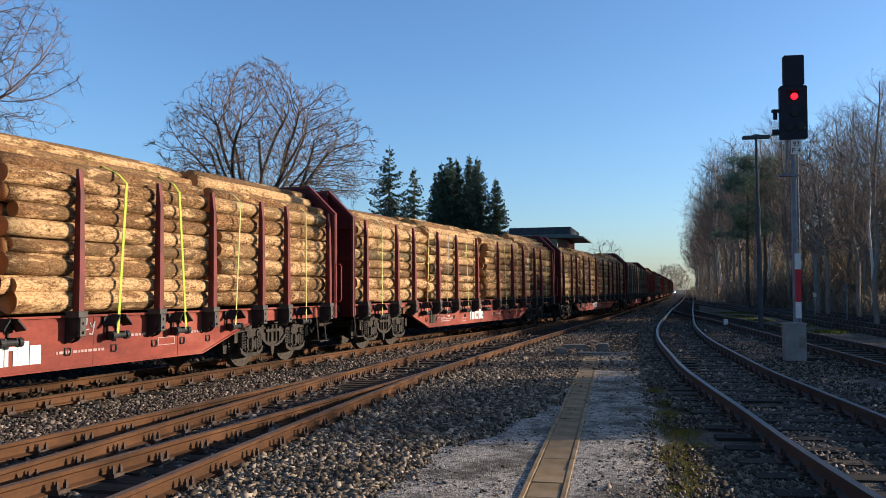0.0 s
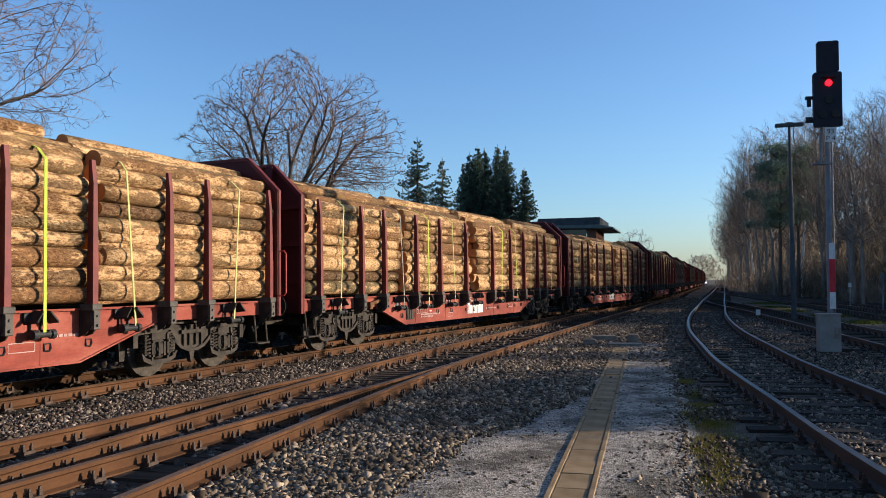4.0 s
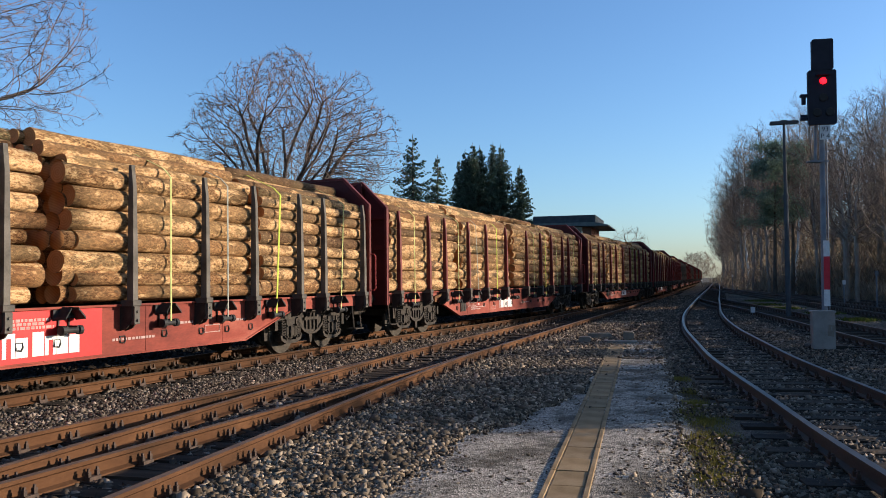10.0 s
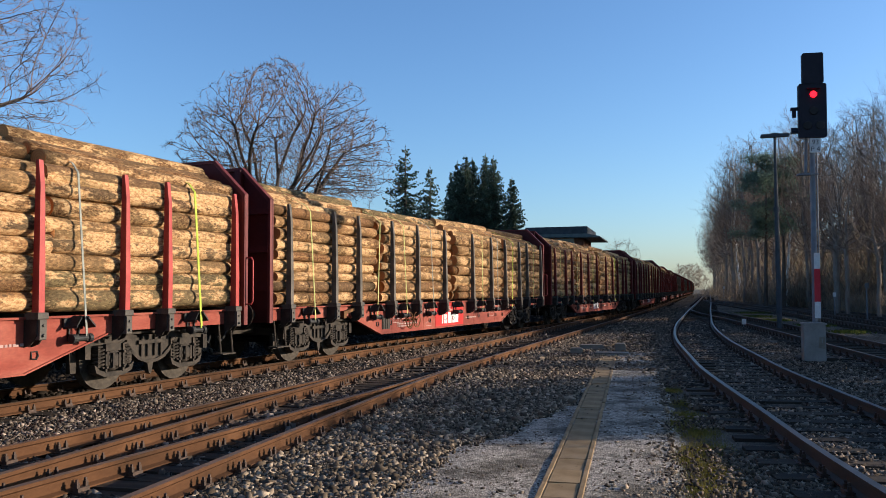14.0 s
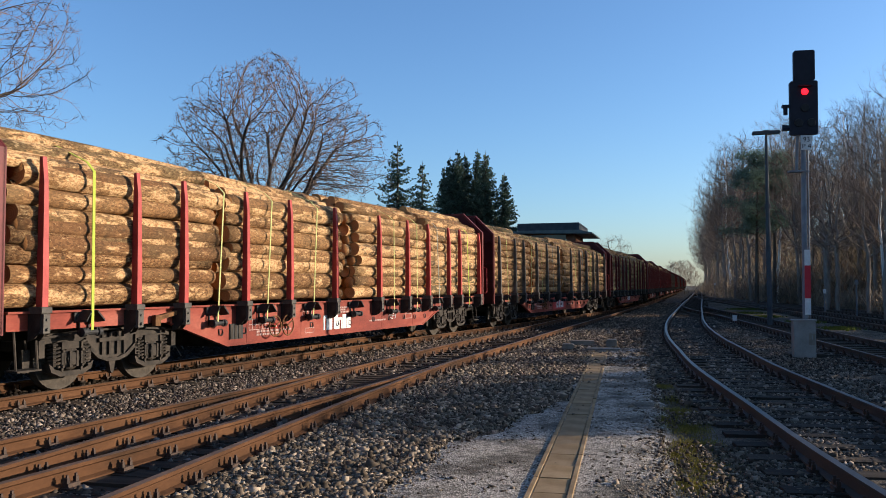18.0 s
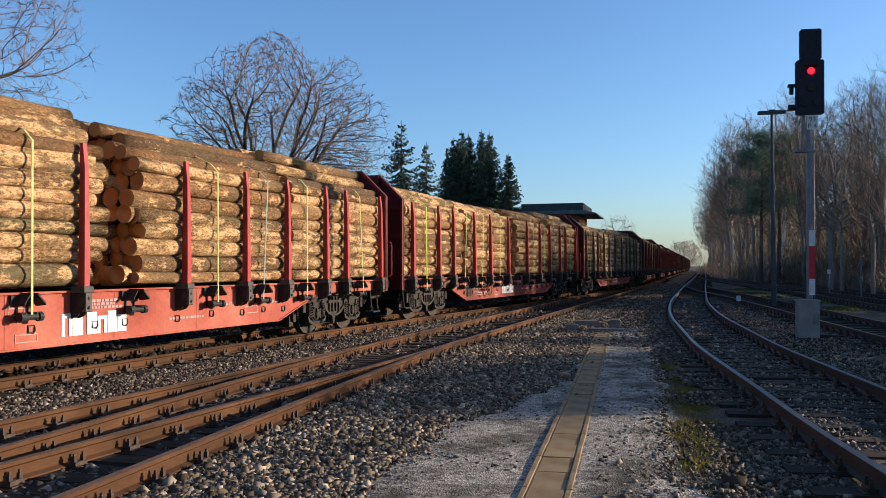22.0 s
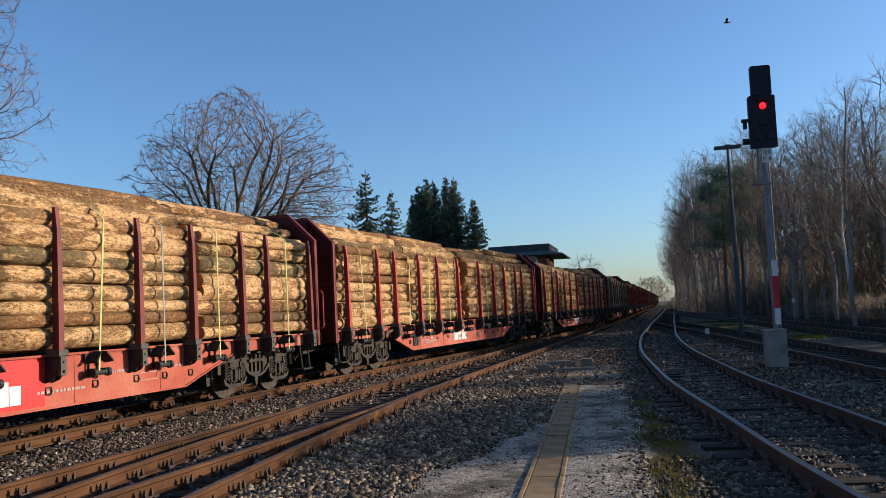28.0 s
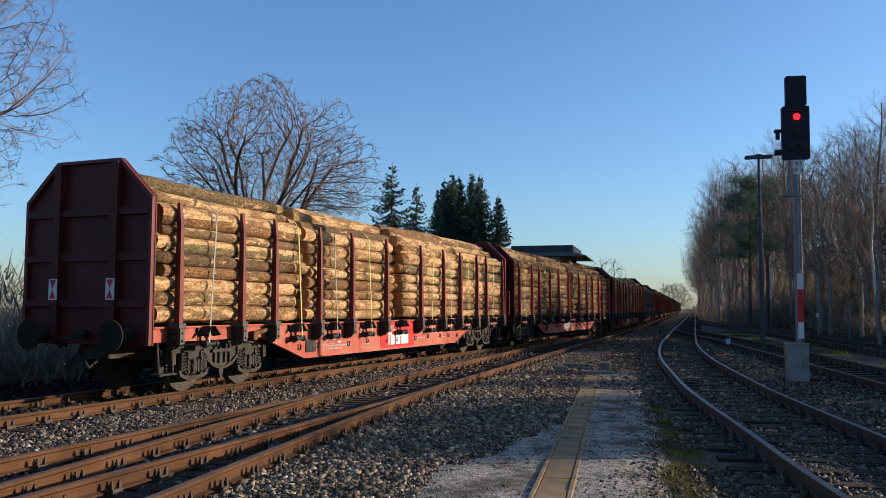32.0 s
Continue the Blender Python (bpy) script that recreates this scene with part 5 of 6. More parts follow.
def build_stones():
    rng = np.random.default_rng(5)

    def field(n, y0, y1, left, right, z, dense=0.0):
        u = rng.uniform(0, 1, n)
        y = y0 + (y1 - y0) * u**1.9
        t = rng.uniform(0, 1, n)
        x = left(y) + (right(y) - left(y)) * t
        keep = np.array([noise.noise((p * 0.9, q * 0.9, 2.0)) > dense for p, q in zip(x, y)])
        return np.stack([x, y, np.full(n, z)], 1)[keep]

    between = field(38000, 5, 40, lambda y: train_x(y) + 0.85, lambda y: np.where(y < 16, branch_x(y), near_x(y)) - 0.85, -0.178, -0.8)
    shoulder = field(60000, 3.5, 32, lambda y: near_x(y) + 0.85, lambda y: np.interp(y, [6, 8.4, 10.5, 12, 16, 21], [-2.3, -2.3, -1.75, -1.5, -1.55, -1.85]), -0.165, -0.6)
    inside = field(7000, 4, 30, lambda y: near_x(y) - 0.62, lambda y: near_x(y) + 0.62, -0.19, -0.3)
    inside2 = field(5000, 4, 15, lambda y: branch_x(y) - 0.62, lambda y: branch_x(y) + 0.4, -0.19, -0.3)
    middle = field(26000, 17, 80, lambda y: near_x(y) + 0.85, lambda y: right_x(y) - 0.85, -0.175, -0.5)
    # Dark strip of stones that paints the shade under and behind the train.
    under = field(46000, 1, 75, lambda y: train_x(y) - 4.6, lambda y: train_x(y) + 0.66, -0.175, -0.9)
    scatter("oily_ballast", "ballast coloured dark for the shade under the loaded track", under, 0.04, "oily_ballast", rng)
    scatter("coarse_ballast", "coarse brown ballast between the diverging tracks", middle, 0.028, "ballast", rng)
    scatter("ballast", "grey-brown broken ballast stones between the tracks", between, 0.019, "dark_ballast", rng)
    scatter("shoulder_ballast", "pale broken ballast spilling from the track", shoulder, 0.0215, "pale_ballast", rng)
    scatter("track_ballast", "dark broken stones between the sleepers", np.concatenate([inside, inside2]), 0.028, "dark_ballast", rng)
    right = field(17000, 4, 36, lambda y: 0.62 - 0.04 * y, lambda y: right_x(y) - 0.8, -0.18, -0.25)
    rin = field(28000, 5, 45, lambda y: right_x(y) - 0.62, lambda y: right_x(y) + 0.62, -0.182, -0.45)
    rout = field(20000, 9, 45, lambda y: right_x(y) + 0.85, lambda y: second_x(y) - 0.7, -0.18, -0.3)
    scatter("ballast_right", "dark ballast stones along the curving track", np.concatenate([rin, rout]), 0.019, "dark_ballast", rng)
    scatter("ballast_strip", "broken ballast between the grit and the curving track", right, 0.018, "ballast", rng)
    specks = field(14000, 4, 22, lambda y: -2.6 + 0.02 * y, lambda y: 0.6 - 0.03 * y, -0.162, -0.1)
    left_edge = lambda y: np.interp(y, [6, 8.4, 10.5, 12, 16, 21], [-2.5, -2.55, -2.2, -1.95, -1.85, -2.0])
    spill = field(9000, 4, 22, left_edge, lambda y: left_edge(y) + 0.9, -0.163, -0.9)
    spill[:, 0] = left_edge(spill[:, 1]) + 0.3 * np.abs(rng.normal(0, 1, len(spill))) - 0.1
    spill2 = field(2500, 4, 22, lambda y: -0.9 - 0.03 * y, lambda y: 0.2 - 0.03 * y, -0.163, -0.9)
    spill2[:, 0] = 0.2 - 0.03 * spill2[:, 1] - 0.28 * np.abs(rng.normal(0, 1, len(spill2)))
    scatter("spilled_ballast", "loose ballast stones strewn over the edges of the grit", np.concatenate([spill, spill2]), 0.015, "pale_ballast", rng)
    scatter("pebbles", "scattered pebbles on the trodden grit", specks, 0.011, "ballast", rng)


build_stones()


def tufts(name, label, mat, rows, n, h, rng):
    """Short blades and crumbs of plants, in patches (x, y, radius)."""
    vs, fs = [], []
    for _ in range(n):
        x, y, r = rows[rng.integers(len(rows))]
        a, q = rng.uniform(0, 6.28), r * abs(rng.normal(0, 0.5))
        px, py = x + q * math.cos(a), y + 1.6 * q * math.sin(a)
        if abs(px - float(right_x(py))) < 1.32:
            continue
        hh, w, ang = h * rng.uniform(0.4, 1.2), h * rng.uniform(0.25, 0.5), rng.uniform(0, 3.14)
        dx, dy, lx, ly = w * math.cos(ang), w * math.sin(ang), rng.normal(0, h * 0.5), rng.normal(0, h * 0.5)
        o = len(vs)
        vs += [(px - dx, py - dy, GROUND_Z), (px + dx, py + dy, GROUND_Z), (px + dx * 0.5 + lx, py + dy * 0.5 + ly, GROUND_Z + 0.02 + hh)]
        fs.append((o, o + 1, o + 2))
    return tagged(new(name, mesh_of(name, vs, fs, mat)), label, "plants", kind="stuff")


_rng = np.random.default_rng(9)
tufts("moss", "yellow-green moss on damp grit", "moss", [(0.05, 8.4, 0.5), (0.3, 9.0, 0.35), (-0.1, 10.6, 0.4), (0.15, 7.2, 0.3), (0.1, 12.5, 0.35), (0.35, 8.0, 0.3), (0.2, 10.0, 0.4), (-0.15, 14.0, 0.3), (-1.0, 6.7, 0.12), (0.3, 7.7, 0.3), (0.1, 11.3, 0.3), (-0.35, 7.0, 0.16), (-1.55, 6.9, 0.12)], 26000, 0.009, _rng)
tufts("grass", "thin winter grass between the sidings", "grass", [(4.6, 52, 1.0), (4.9, 46, 0.8), (5.0, 60, 1.4), (5.9, 40, 0.8), (6.2, 34, 0.7)], 5000, 0.08, _rng)


# ---------------------------------------------------------------- trees
def grown_tree(seed, points, env, fork, step=0.4, trunk_r=0.35, tip=0.011, twigs=3, twig_len=0.6, droop=0.0, low=-0.35):
    """A leafless tree whose limbs grow towards points strewn in a dome: env is the dome's middle height, radius and half height."""
    rnd = random.Random(seed)
    aim = []
    while len(aim) < points:
        v = Vector((rnd.uniform(-1, 1), rnd.uniform(-1, 1), rnd.uniform(low, 1)))
        if 0.25 < v.length < 1 and rnd.random() < 0.3 + 0.7 * v.length:
            lump = 1 + 0.14 * noise.noise(v * 2.2 + Vector((seed, 0, 0)))
            aim.append(Vector((v.x * env[1] * lump, v.y * env[1] * lump, env[0] + v.z * env[2] * lump)))
    nodes, parent = [Vector((0, 0, -0.2))], [-1]
    while nodes[-1].z < fork:
        parent.append(len(nodes) - 1)
        nodes.append(nodes[-1] + Vector((rnd.gauss(0, 0.03), rnd.gauss(0, 0.03), step)))
    for turn in range(90):
        kd = kdtree.KDTree(len(nodes))
        for i, q in enumerate(nodes):
            kd.insert(q, i)
        kd.balance()
        pull, left = {}, []
        for a in aim:
            _, i, dist = kd.find(a)
            if dist < step * 1.3:
                continue
            left.append(a)
            pull[i] = pull.get(i, Vector((0, 0, 0))) + (a - nodes[i]).normalized()
        aim = left
        if not pull or len(nodes) > 15000:
            break
        for i, d in pull.items():
            back = (nodes[i] - nodes[parent[i]]).normalized() if parent[i] >= 0 else Vector((0, 0, 1))
            d = (d.normalized() + back * 0.7 + Vector((rnd.gauss(0, 0.16), rnd.gauss(0, 0.16), rnd.gauss(0, 0.12)))).normalized()
            parent.append(i)
            nodes.append(nodes[i] + d * step)
    area = [0.0] * len(nodes)
    kids = [0] * len(nodes)
    for i in range(len(nodes) - 1, 0, -1):
        if not kids[i]:
            area[i] = tip**2.0
        area[parent[i]] += area[i]
        kids[parent[i]] += 1
    k = trunk_r / math.sqrt(area[0])
    rad = [max(tip, min(trunk_r, math.sqrt(a) * (k if k < 1 else 1 + (k - 1) * min(1.0, math.sqrt(a) / math.sqrt(area[0]) * 2)))) for a in area]
    thick, thin = Shape(), Shape()
    for i in range(1, len(nodes)):
        r0, r1 = rad[parent[i]], rad[i]
        r0 = min(r0, r1 * 1.7)
        (thick if r1 > 0.06 else thin).rod(nodes[parent[i]], nodes[i], r0, r1, 8 if r1 > 0.1 else 5 if r1 > 0.04 else 3, 0, False)
        if r1 < tip * 2.6:
            along = (nodes[i] - nodes[parent[i]]).normalized()
            for _ in range(twigs if not kids[i] else max(1, twigs - 2)):
                d = (along * 0.8 + Vector((rnd.gauss(0, 0.55), rnd.gauss(0, 0.55), rnd.gauss(0.12, 0.4) - droop))).normalized()
                e = (d + Vector((rnd.gauss(0, 0.25), rnd.gauss(0, 0.25), 0.15 - droop))).normalized()
                l = twig_len * rnd.uniform(0.4, 1.2)
                m = nodes[i] + d * l * 0.5
                thin.rod(nodes[i], m, tip * 0.8, tip * 0.6, 3, 0, False)
                thin.rod(m, m + e * l * 0.55, tip * 0.6, tip * 0.35, 3, 0, False)
    return thick, thin


def tall_tree(seed, height, trunk_r, levels=4, crown0=0.35, spread=0.5):
    """A slim forest tree with one leader and rising side branches."""
    rnd = random.Random(seed)
    thick, thin = Shape(), Shape()

    def side(p, d, length, r, level):
        steps = 3
        for i in range(steps):
            d = (d + Vector((rnd.gauss(0, 0.14), rnd.gauss(0, 0.14), rnd.gauss(0.07, 0.08)))).normalized()
            q = p + d * (length / steps)
            thin.rod(p, q, r, r * 0.75, 3, 0, False)
            if level < levels:
                for _ in range(2):
                    nd = (d + Vector((rnd.gauss(0, 0.7), rnd.gauss(0, 0.7), rnd.gauss(0.2, 0.4)))).normalized()
                    side(q, nd, length * rnd.uniform(0.4, 0.65), max(0.006, r * 0.5), level + 1)
            p, r = q, r * 0.75

    p, r, n = Vector((0, 0, -0.2)), trunk_r, 12
    for i in range(n):
        q = p + Vector((rnd.gauss(0, 0.12), rnd.gauss(0, 0.12), height / n))
        r1 = trunk_r * (1 - (i + 1) / (n + 1)) ** 0.8 + 0.02
        thick.rod(p, q, r, r1, 7, 0, False)
        if i / n > crown0:
            for _ in range(4):
                a = rnd.uniform(0, 6.28)
                side(p.lerp(q, rnd.random()), Vector((math.cos(a) * spread * 1.6, math.sin(a) * spread * 1.6, 0.9)).normalized(), height * 0.26 * (1.25 - i / n), r1 * 0.45, 2)
        p, r = q, r1
    return thick, thin


def place_tree(name, label, shapes, mats, m, group=""):
    t = empty(name, label, "tree", group, m)
    part("trunk", shapes[0].mesh("trunk", mats[0]) if isinstance(shapes[0], Shape) else shapes[0], t)
    tagged(part("crown", shapes[1].mesh("crown", mats[1]) if isinstance(shapes[1], Shape) else shapes[1], t), kind="stuff")
    return t


def broad_tree(seed, fork, trunk_r, stems, mid, rx, rz, off, points, step=0.32, tip=0.011, twigs=3, twig_len=0.5, low=-0.3, sag=0.0):
    """A leafless broad tree: a fan of stems from a low fork, with limbs and twigs that fill a lumpy dome round (off, mid)."""
    rnd = random.Random(seed)
    c = Vector((off[0], off[1], mid))

    def reach(p):
        q = p - c
        return math.sqrt((q.x / rx) ** 2 + (q.y / rx) ** 2 + (q.z / rz) ** 2)

    aim = []
    while len(aim) < points:
        v = Vector((rnd.uniform(-1, 1), rnd.uniform(-1, 1), rnd.uniform(low, 1)))
        lump = 1.0 + 0.3 * noise.noise(v.normalized() * 2.6 + Vector((seed, 0, 0)))
        if 0.3 < v.length < 1 and rnd.random() < v.length**2:
            v = v * lump
            aim.append(c + Vector((v.x * rx, v.y * rx, v.z * rz)))
    nodes, parent = [Vector((0, 0, -0.2))], [-1]
    while nodes[-1].z < fork:
        parent.append(len(nodes) - 1)
        nodes.append(nodes[-1] + Vector((rnd.gauss(0, 0.02), rnd.gauss(0, 0.02), step)))
    top = len(nodes) - 1
    for k in range(stems):
        a, t = 2.4 * k + rnd.uniform(-0.3, 0.3), math.sqrt((k + 0.3) / stems)
        lean = 0.12 + 0.95 * t
        d = Vector((math.cos(a) * math.sin(lean), math.sin(a) * math.sin(lean), math.cos(lean)))
        i = top - rnd.randrange(0, 5)
        p = nodes[i]
        for _ in range(40):
            d = (d + Vector((rnd.gauss(0, 0.07), rnd.gauss(0, 0.07), rnd.gauss(0.02, 0.05) - sag))).normalized()
            p = p + d * step
            if reach(p) > 0.74 and p.z > fork + 1.5:
                break
            parent.append(i)
            i = len(nodes)
            nodes.append(p)
    forks = {}
    for turn in range(70):
        kd = kdtree.KDTree(len(nodes))
        for i, q in enumerate(nodes):
            kd.insert(q, i)
        kd.balance()
        pull, left = {}, []
        for q in aim:
            _, i, dist = kd.find(q)
            if dist < step * 1.15:
                continue
            left.append(q)
            pull[i] = pull.get(i, Vector((0, 0, 0))) + (q - nodes[i]).normalized()
        aim = left
        if not pull or len(nodes) > 16000:
            break
        for i, d in pull.items():
            if forks.get(i, 0) > 2:
                continue
            forks[i] = forks.get(i, 0) + 1
            back = (nodes[i] - nodes[parent[i]]).normalized() if parent[i] >= 0 else Vector((0, 0, 1))
            out = (nodes[i] - Vector((0, 0, fork))).normalized()
            d = (d.normalized() + back * 0.5 + out * 0.5 + Vector((rnd.gauss(0, 0.13), rnd.gauss(0, 0.13), rnd.gauss(0.03 - sag, 0.1)))).normalized()
            parent.append(i)
            nodes.append(nodes[i] + d * step)
    area, kids = [0.0] * len(nodes), [0] * len(nodes)
    for i in range(len(nodes) - 1, 0, -1):
        if not kids[i]:
            area[i] = tip**2.2
        area[parent[i]] += area[i]
        kids[parent[i]] += 1
    k = trunk_r / area[0] ** (1 / 2.2)
    rad = [max(tip, a ** (1 / 2.2) * (1 + (k - 1) * min(1.0, (a / area[0]) ** 0.3))) for a in area]
    thick, thin = Shape(), Shape()
    for i in range(1, len(nodes)):
        r0, r1 = min(rad[parent[i]], rad[i] * 1.5), rad[i]
        (thick if r1 > 0.05 else thin).rod(nodes[parent[i]], nodes[i], r0, r1, 8 if r1 > 0.1 else 5 if r1 > 0.04 else 3, 0, False)
        if r1 < tip * 2.2:
            along = (nodes[i] - nodes[parent[i]]).normalized()
            for _ in range(twigs if not kids[i] else 2):
                d = (along * 0.9 + Vector((rnd.gauss(0, 0.5), rnd.gauss(0, 0.5), rnd.gauss(0.25, 0.4) - 2 * sag))).normalized()
                e = (d + Vector((rnd.gauss(0, 0.3), rnd.gauss(0, 0.3), 0.25))).normalized()
                l = twig_len * rnd.uniform(0.4, 1.2)
                m = nodes[i] + d * l * 0.5
                thin.rod(nodes[i], m, tip * 0.8, tip * 0.6, 3, 0, False)
                thin.rod(m, m + e * l * 0.5, tip * 0.6, tip * 0.35, 3, 0, False)
    return thick, thin


place_tree("bare_beech", "broad leafless old tree with a domed crown of fine twigs", broad_tree(3, 5.4, 0.5, 24, 8.8, 6.2, 6.7, (1.2, 0.5), 5200, 0.25, 0.0095, 6, 0.36, -0.2), ("oak_bark", "oak_twig"), pose(-24.9, 46.0, -0.2))
place_tree("bare_tree", "leafless tree with long drooping boughs and fine twigs", broad_tree(8, 6.0, 0.38, 20, 14.0, 8.3, 9.5, (0.5, 0.5), 3600, 0.32, 0.009, 6, 0.45, -0.9, 0.02), ("oak_bark", "oak_twig"), pose(-35.6, 28.6, -0.2))
place_tree("bare_shrub_tree", "thin leafless tree beside the spruces", grown_tree(21, 400, (5.4, 3.2, 3.2), 1.2, 0.35, 0.14, 0.012, 3, 0.6), ("bark_tree", "twig"), pose(-29.4, 80, -0.2))
place_tree("bare_far_tree", "small leafless tree behind the signal box", grown_tree(23, 350, (8.2, 3.6, 3.6), 3.0, 0.45, 0.16, 0.016, 3, 0.7), ("bark_tree", "twig_grey"), pose(-22.5, 140, -0.2))
place_tree("bare_far_tree", "small leafless tree beyond the wagons", grown_tree(25, 350, (7.4, 3.6, 3.6), 3.0, 0.45, 0.16, 0.016, 3, 0.7), ("bark_tree", "twig_grey"), pose(-9.5, 150, -0.2))


def conifer(seed, height, radius, sparse=0.0):
    """A spruce: whorls of boughs that sag and lift at the tip, each a flat spray of needled shoots, under a thin leader."""
    rnd = random.Random(seed)
    trunk, green = Shape(), Shape()
    trunk.rod((0, 0, -0.2), (0, 0, height - 0.5), radius * 0.045, 0.025, 8, 0, False)
    trunk.rod((0, 0, height - 0.5), (0, 0, height + 0.25), 0.025, 0.012, 4, 0, False)
    slope = 0.85 * radius / height
    z = height * 0.14
    while z < height - 0.12:
        down = height - z
        for _ in range(5 if down < 0.9 else 6 if sparse > 0.3 else 11):
            a = rnd.uniform(0, 6.283)
            zz = z + rnd.uniform(-0.12, 0.12)
            L = slope * down * rnd.uniform(0.7, 1.12) * (0.95 + 0.3 * noise.noise((math.cos(a) * 1.2 + seed * 3.1, math.sin(a) * 1.2, z * 0.5))) + 0.1
            ca, sa = math.cos(a), math.sin(a)
            lift = 0.55 - 0.16 * min(down, 5.0)
            way = [(u, Vector((ca * L * u, sa * L * u, zz + L * (lift * u - 0.2 * math.sin(3.14 * u) + 0.1 * u * u)))) for u in (0.0, 0.5, 1.0)]
            trunk.rod(way[0][1], way[1][1], 0.018, 0.012, 3, 0, False)
            trunk.rod(way[1][1], way[2][1], 0.012, 0.004, 3, 0, False)
            k = max(3, int(L / 0.15))
            for j in range(k):
                u = (j + rnd.random()) / k
                q = Vector((ca * L * u, sa * L * u, zz + L * (lift * u - 0.2 * math.sin(3.14 * u) + 0.1 * u * u)))
                for sgn in (-1, 1):
                    w = (0.09 + 0.3 * (1 - u)) * min(1.0, 0.25 + 0.5 * L) * rnd.uniform(0.6, 1.3)
                    t = q + Vector((-sa * sgn * w + ca * 0.16, ca * sgn * w + sa * 0.16, rnd.uniform(-0.14, 0.03)))
                    e = Vector((ca, sa, 0)) * 0.055
                    drop = Vector((rnd.uniform(-0.04, 0.04), rnd.uniform(-0.04, 0.04), -rnd.uniform(0.06, 0.2)))
                    green.add([q - e, q + e, t, (q + t) / 2 + drop], [(0, 1, 2), (0, 3, 2), (1, 2, 3)])
        z += 0.34 if sparse > 0.3 else 0.27
    for j in range(8):
        c = Vector((0, 0, height - 0.3 + 0.06 * j))
        a = rnd.uniform(0, 6.283)
        green.add([c, c + Vector((0, 0, 0.06)), c + Vector((math.cos(a), math.sin(a), 0.5)) * (0.2 - 0.018 * j)], [(0, 1, 2)])
    return trunk, green


for i, (r, el, y, rad, sp) in enumerate([(-0.3364, 0.1869, 72, 7.6, 0.4), (-0.3028, 0.158, 72, 5.6, 0.62), (-0.2735, 0.150, 84, 4.8, 0.2), (-0.266, 0.163, 82, 5.9, 0.15), (-0.2561, 0.1709, 82, 6.3, 0.15), (-0.247, 0.167, 84, 6.0, 0.15), (-0.2296, 0.171, 84, 6.2, 0.15), (-0.2195, 0.168, 82, 6.2, 0.15), (-0.1958, 0.1394, 82, 5.0, 0.2)]):
    place_tree("spruce", "dark green spruce" + (" with open boughs and a thin top" if sp > 0.3 else " in a dense clump"), conifer(40 + i, 1.48 + el * y + 0.2, rad, sp), ("bark_tree", "needles"), pose(r * y, y, -0.2), "spruces behind the train")


def build_forest():
    kinds = []
    for s, h, r in ((1, 19, 0.2), (2, 21, 0.22), (3, 18, 0.14), (4, 20, 0.17)):
        a, b = tall_tree(60 + s, h, r, 4, 0.25 if s % 2 else 0.35, 0.62)
        kinds.append((a.mesh("trunk", "birch" if s == 3 else "forest_bark"), b.mesh("crown", "twig" if s % 2 else "twig_grey"), h))
    for s in (5, 6, 7):
        a, b = grown_tree(60 + s, 520, (11.5, 4.6, 7.0), 5.5, 0.5, 0.2, 0.013, 3, 0.8, 0.0, -0.8)
        kinds.append((a.mesh("trunk", "forest_bark"), b.mesh("crown", "twig" if s % 2 else "twig_grey"), 18.5))
    rnd = random.Random(77)
    spots = []
    y = 34.0
    while y < 320:
        edge = float(np.interp(y, [48, 85, 110, 320], [11.3, 10.6, 8.6, 14.0]))
        for row in range(3):
            x = edge + row * 3.2 + rnd.uniform(-1.3, 1.3)
            yy = y + rnd.uniform(-1.6, 1.6)
            if yy > 28.5 + 0.376 * (x + 7):      # the ground before this line lies open to the sun
                spots.append((x, yy, min(22.0, 11.5 + 0.14 * max(0.0, y - 48)) + row * 0.8))
        y += 3.4 + y * 0.015
    # an added row of young trees out of view, to shade the yard
    for i in range(12):
        spots.append((16.5 + 1.0 * math.sin(i * 2.1), 17.0 + 1.6 * i, 3.7 + 0.6 * math.sin(i * 1.3)))
    for x, y, h in spots:
        k = rnd.choice((0, 1, 2, 3, 4, 5, 6, 4, 5, 6))
        a, b, full = kinds[k]
        sc = rnd.uniform(0.82, 1.06) * h / full
        t = place_tree("forest_tree", "leafless tree of the wood and its unseen shade row", (a, b), None, pose(x, y, -0.25, 0, 0, rnd.uniform(0, 360)), "trees of the wood")
        t.scale = (sc, sc, sc)


build_forest()


def pine(seed, height, radius, base):
    """A pine whose dark clumps of needles sit on bent boughs high on the trunk."""
    rnd = random.Random(seed)
    trunk, green = Shape(), Shape()
    trunk.rod((0, 0, -0.2), (0.3, 0, height * 0.9), 0.2, 0.06, 8, 0, False)
    for i in range(26):
        z = height * (base + (0.97 - base) * rnd.random())
        a = rnd.uniform(0, 6.28)
        L = radius * rnd.uniform(0.35, 1.1) * (1.3 - 0.75 * (z / height))
        tip = Vector((math.cos(a) * L, math.sin(a) * L, z + rnd.uniform(-0.2, 0.8)))
        trunk.rod((0.3 * z / height, 0, z - 0.3), tip, 0.05, 0.02, 4, 0, False)
        for _ in range(380):
            c = tip + Vector((rnd.gauss(0, 0.42), rnd.gauss(0, 0.42), rnd.gauss(0, 0.26)))
            d = Vector((rnd.gauss(0, 1), rnd.gauss(0, 1), rnd.gauss(0.4, 0.6))).normalized() * rnd.uniform(0.12, 0.26)
            e = d.orthogonal().normalized() * 0.05
            green.add([c - e, c + e, c + d], [(0, 1, 2)])
    return trunk, green


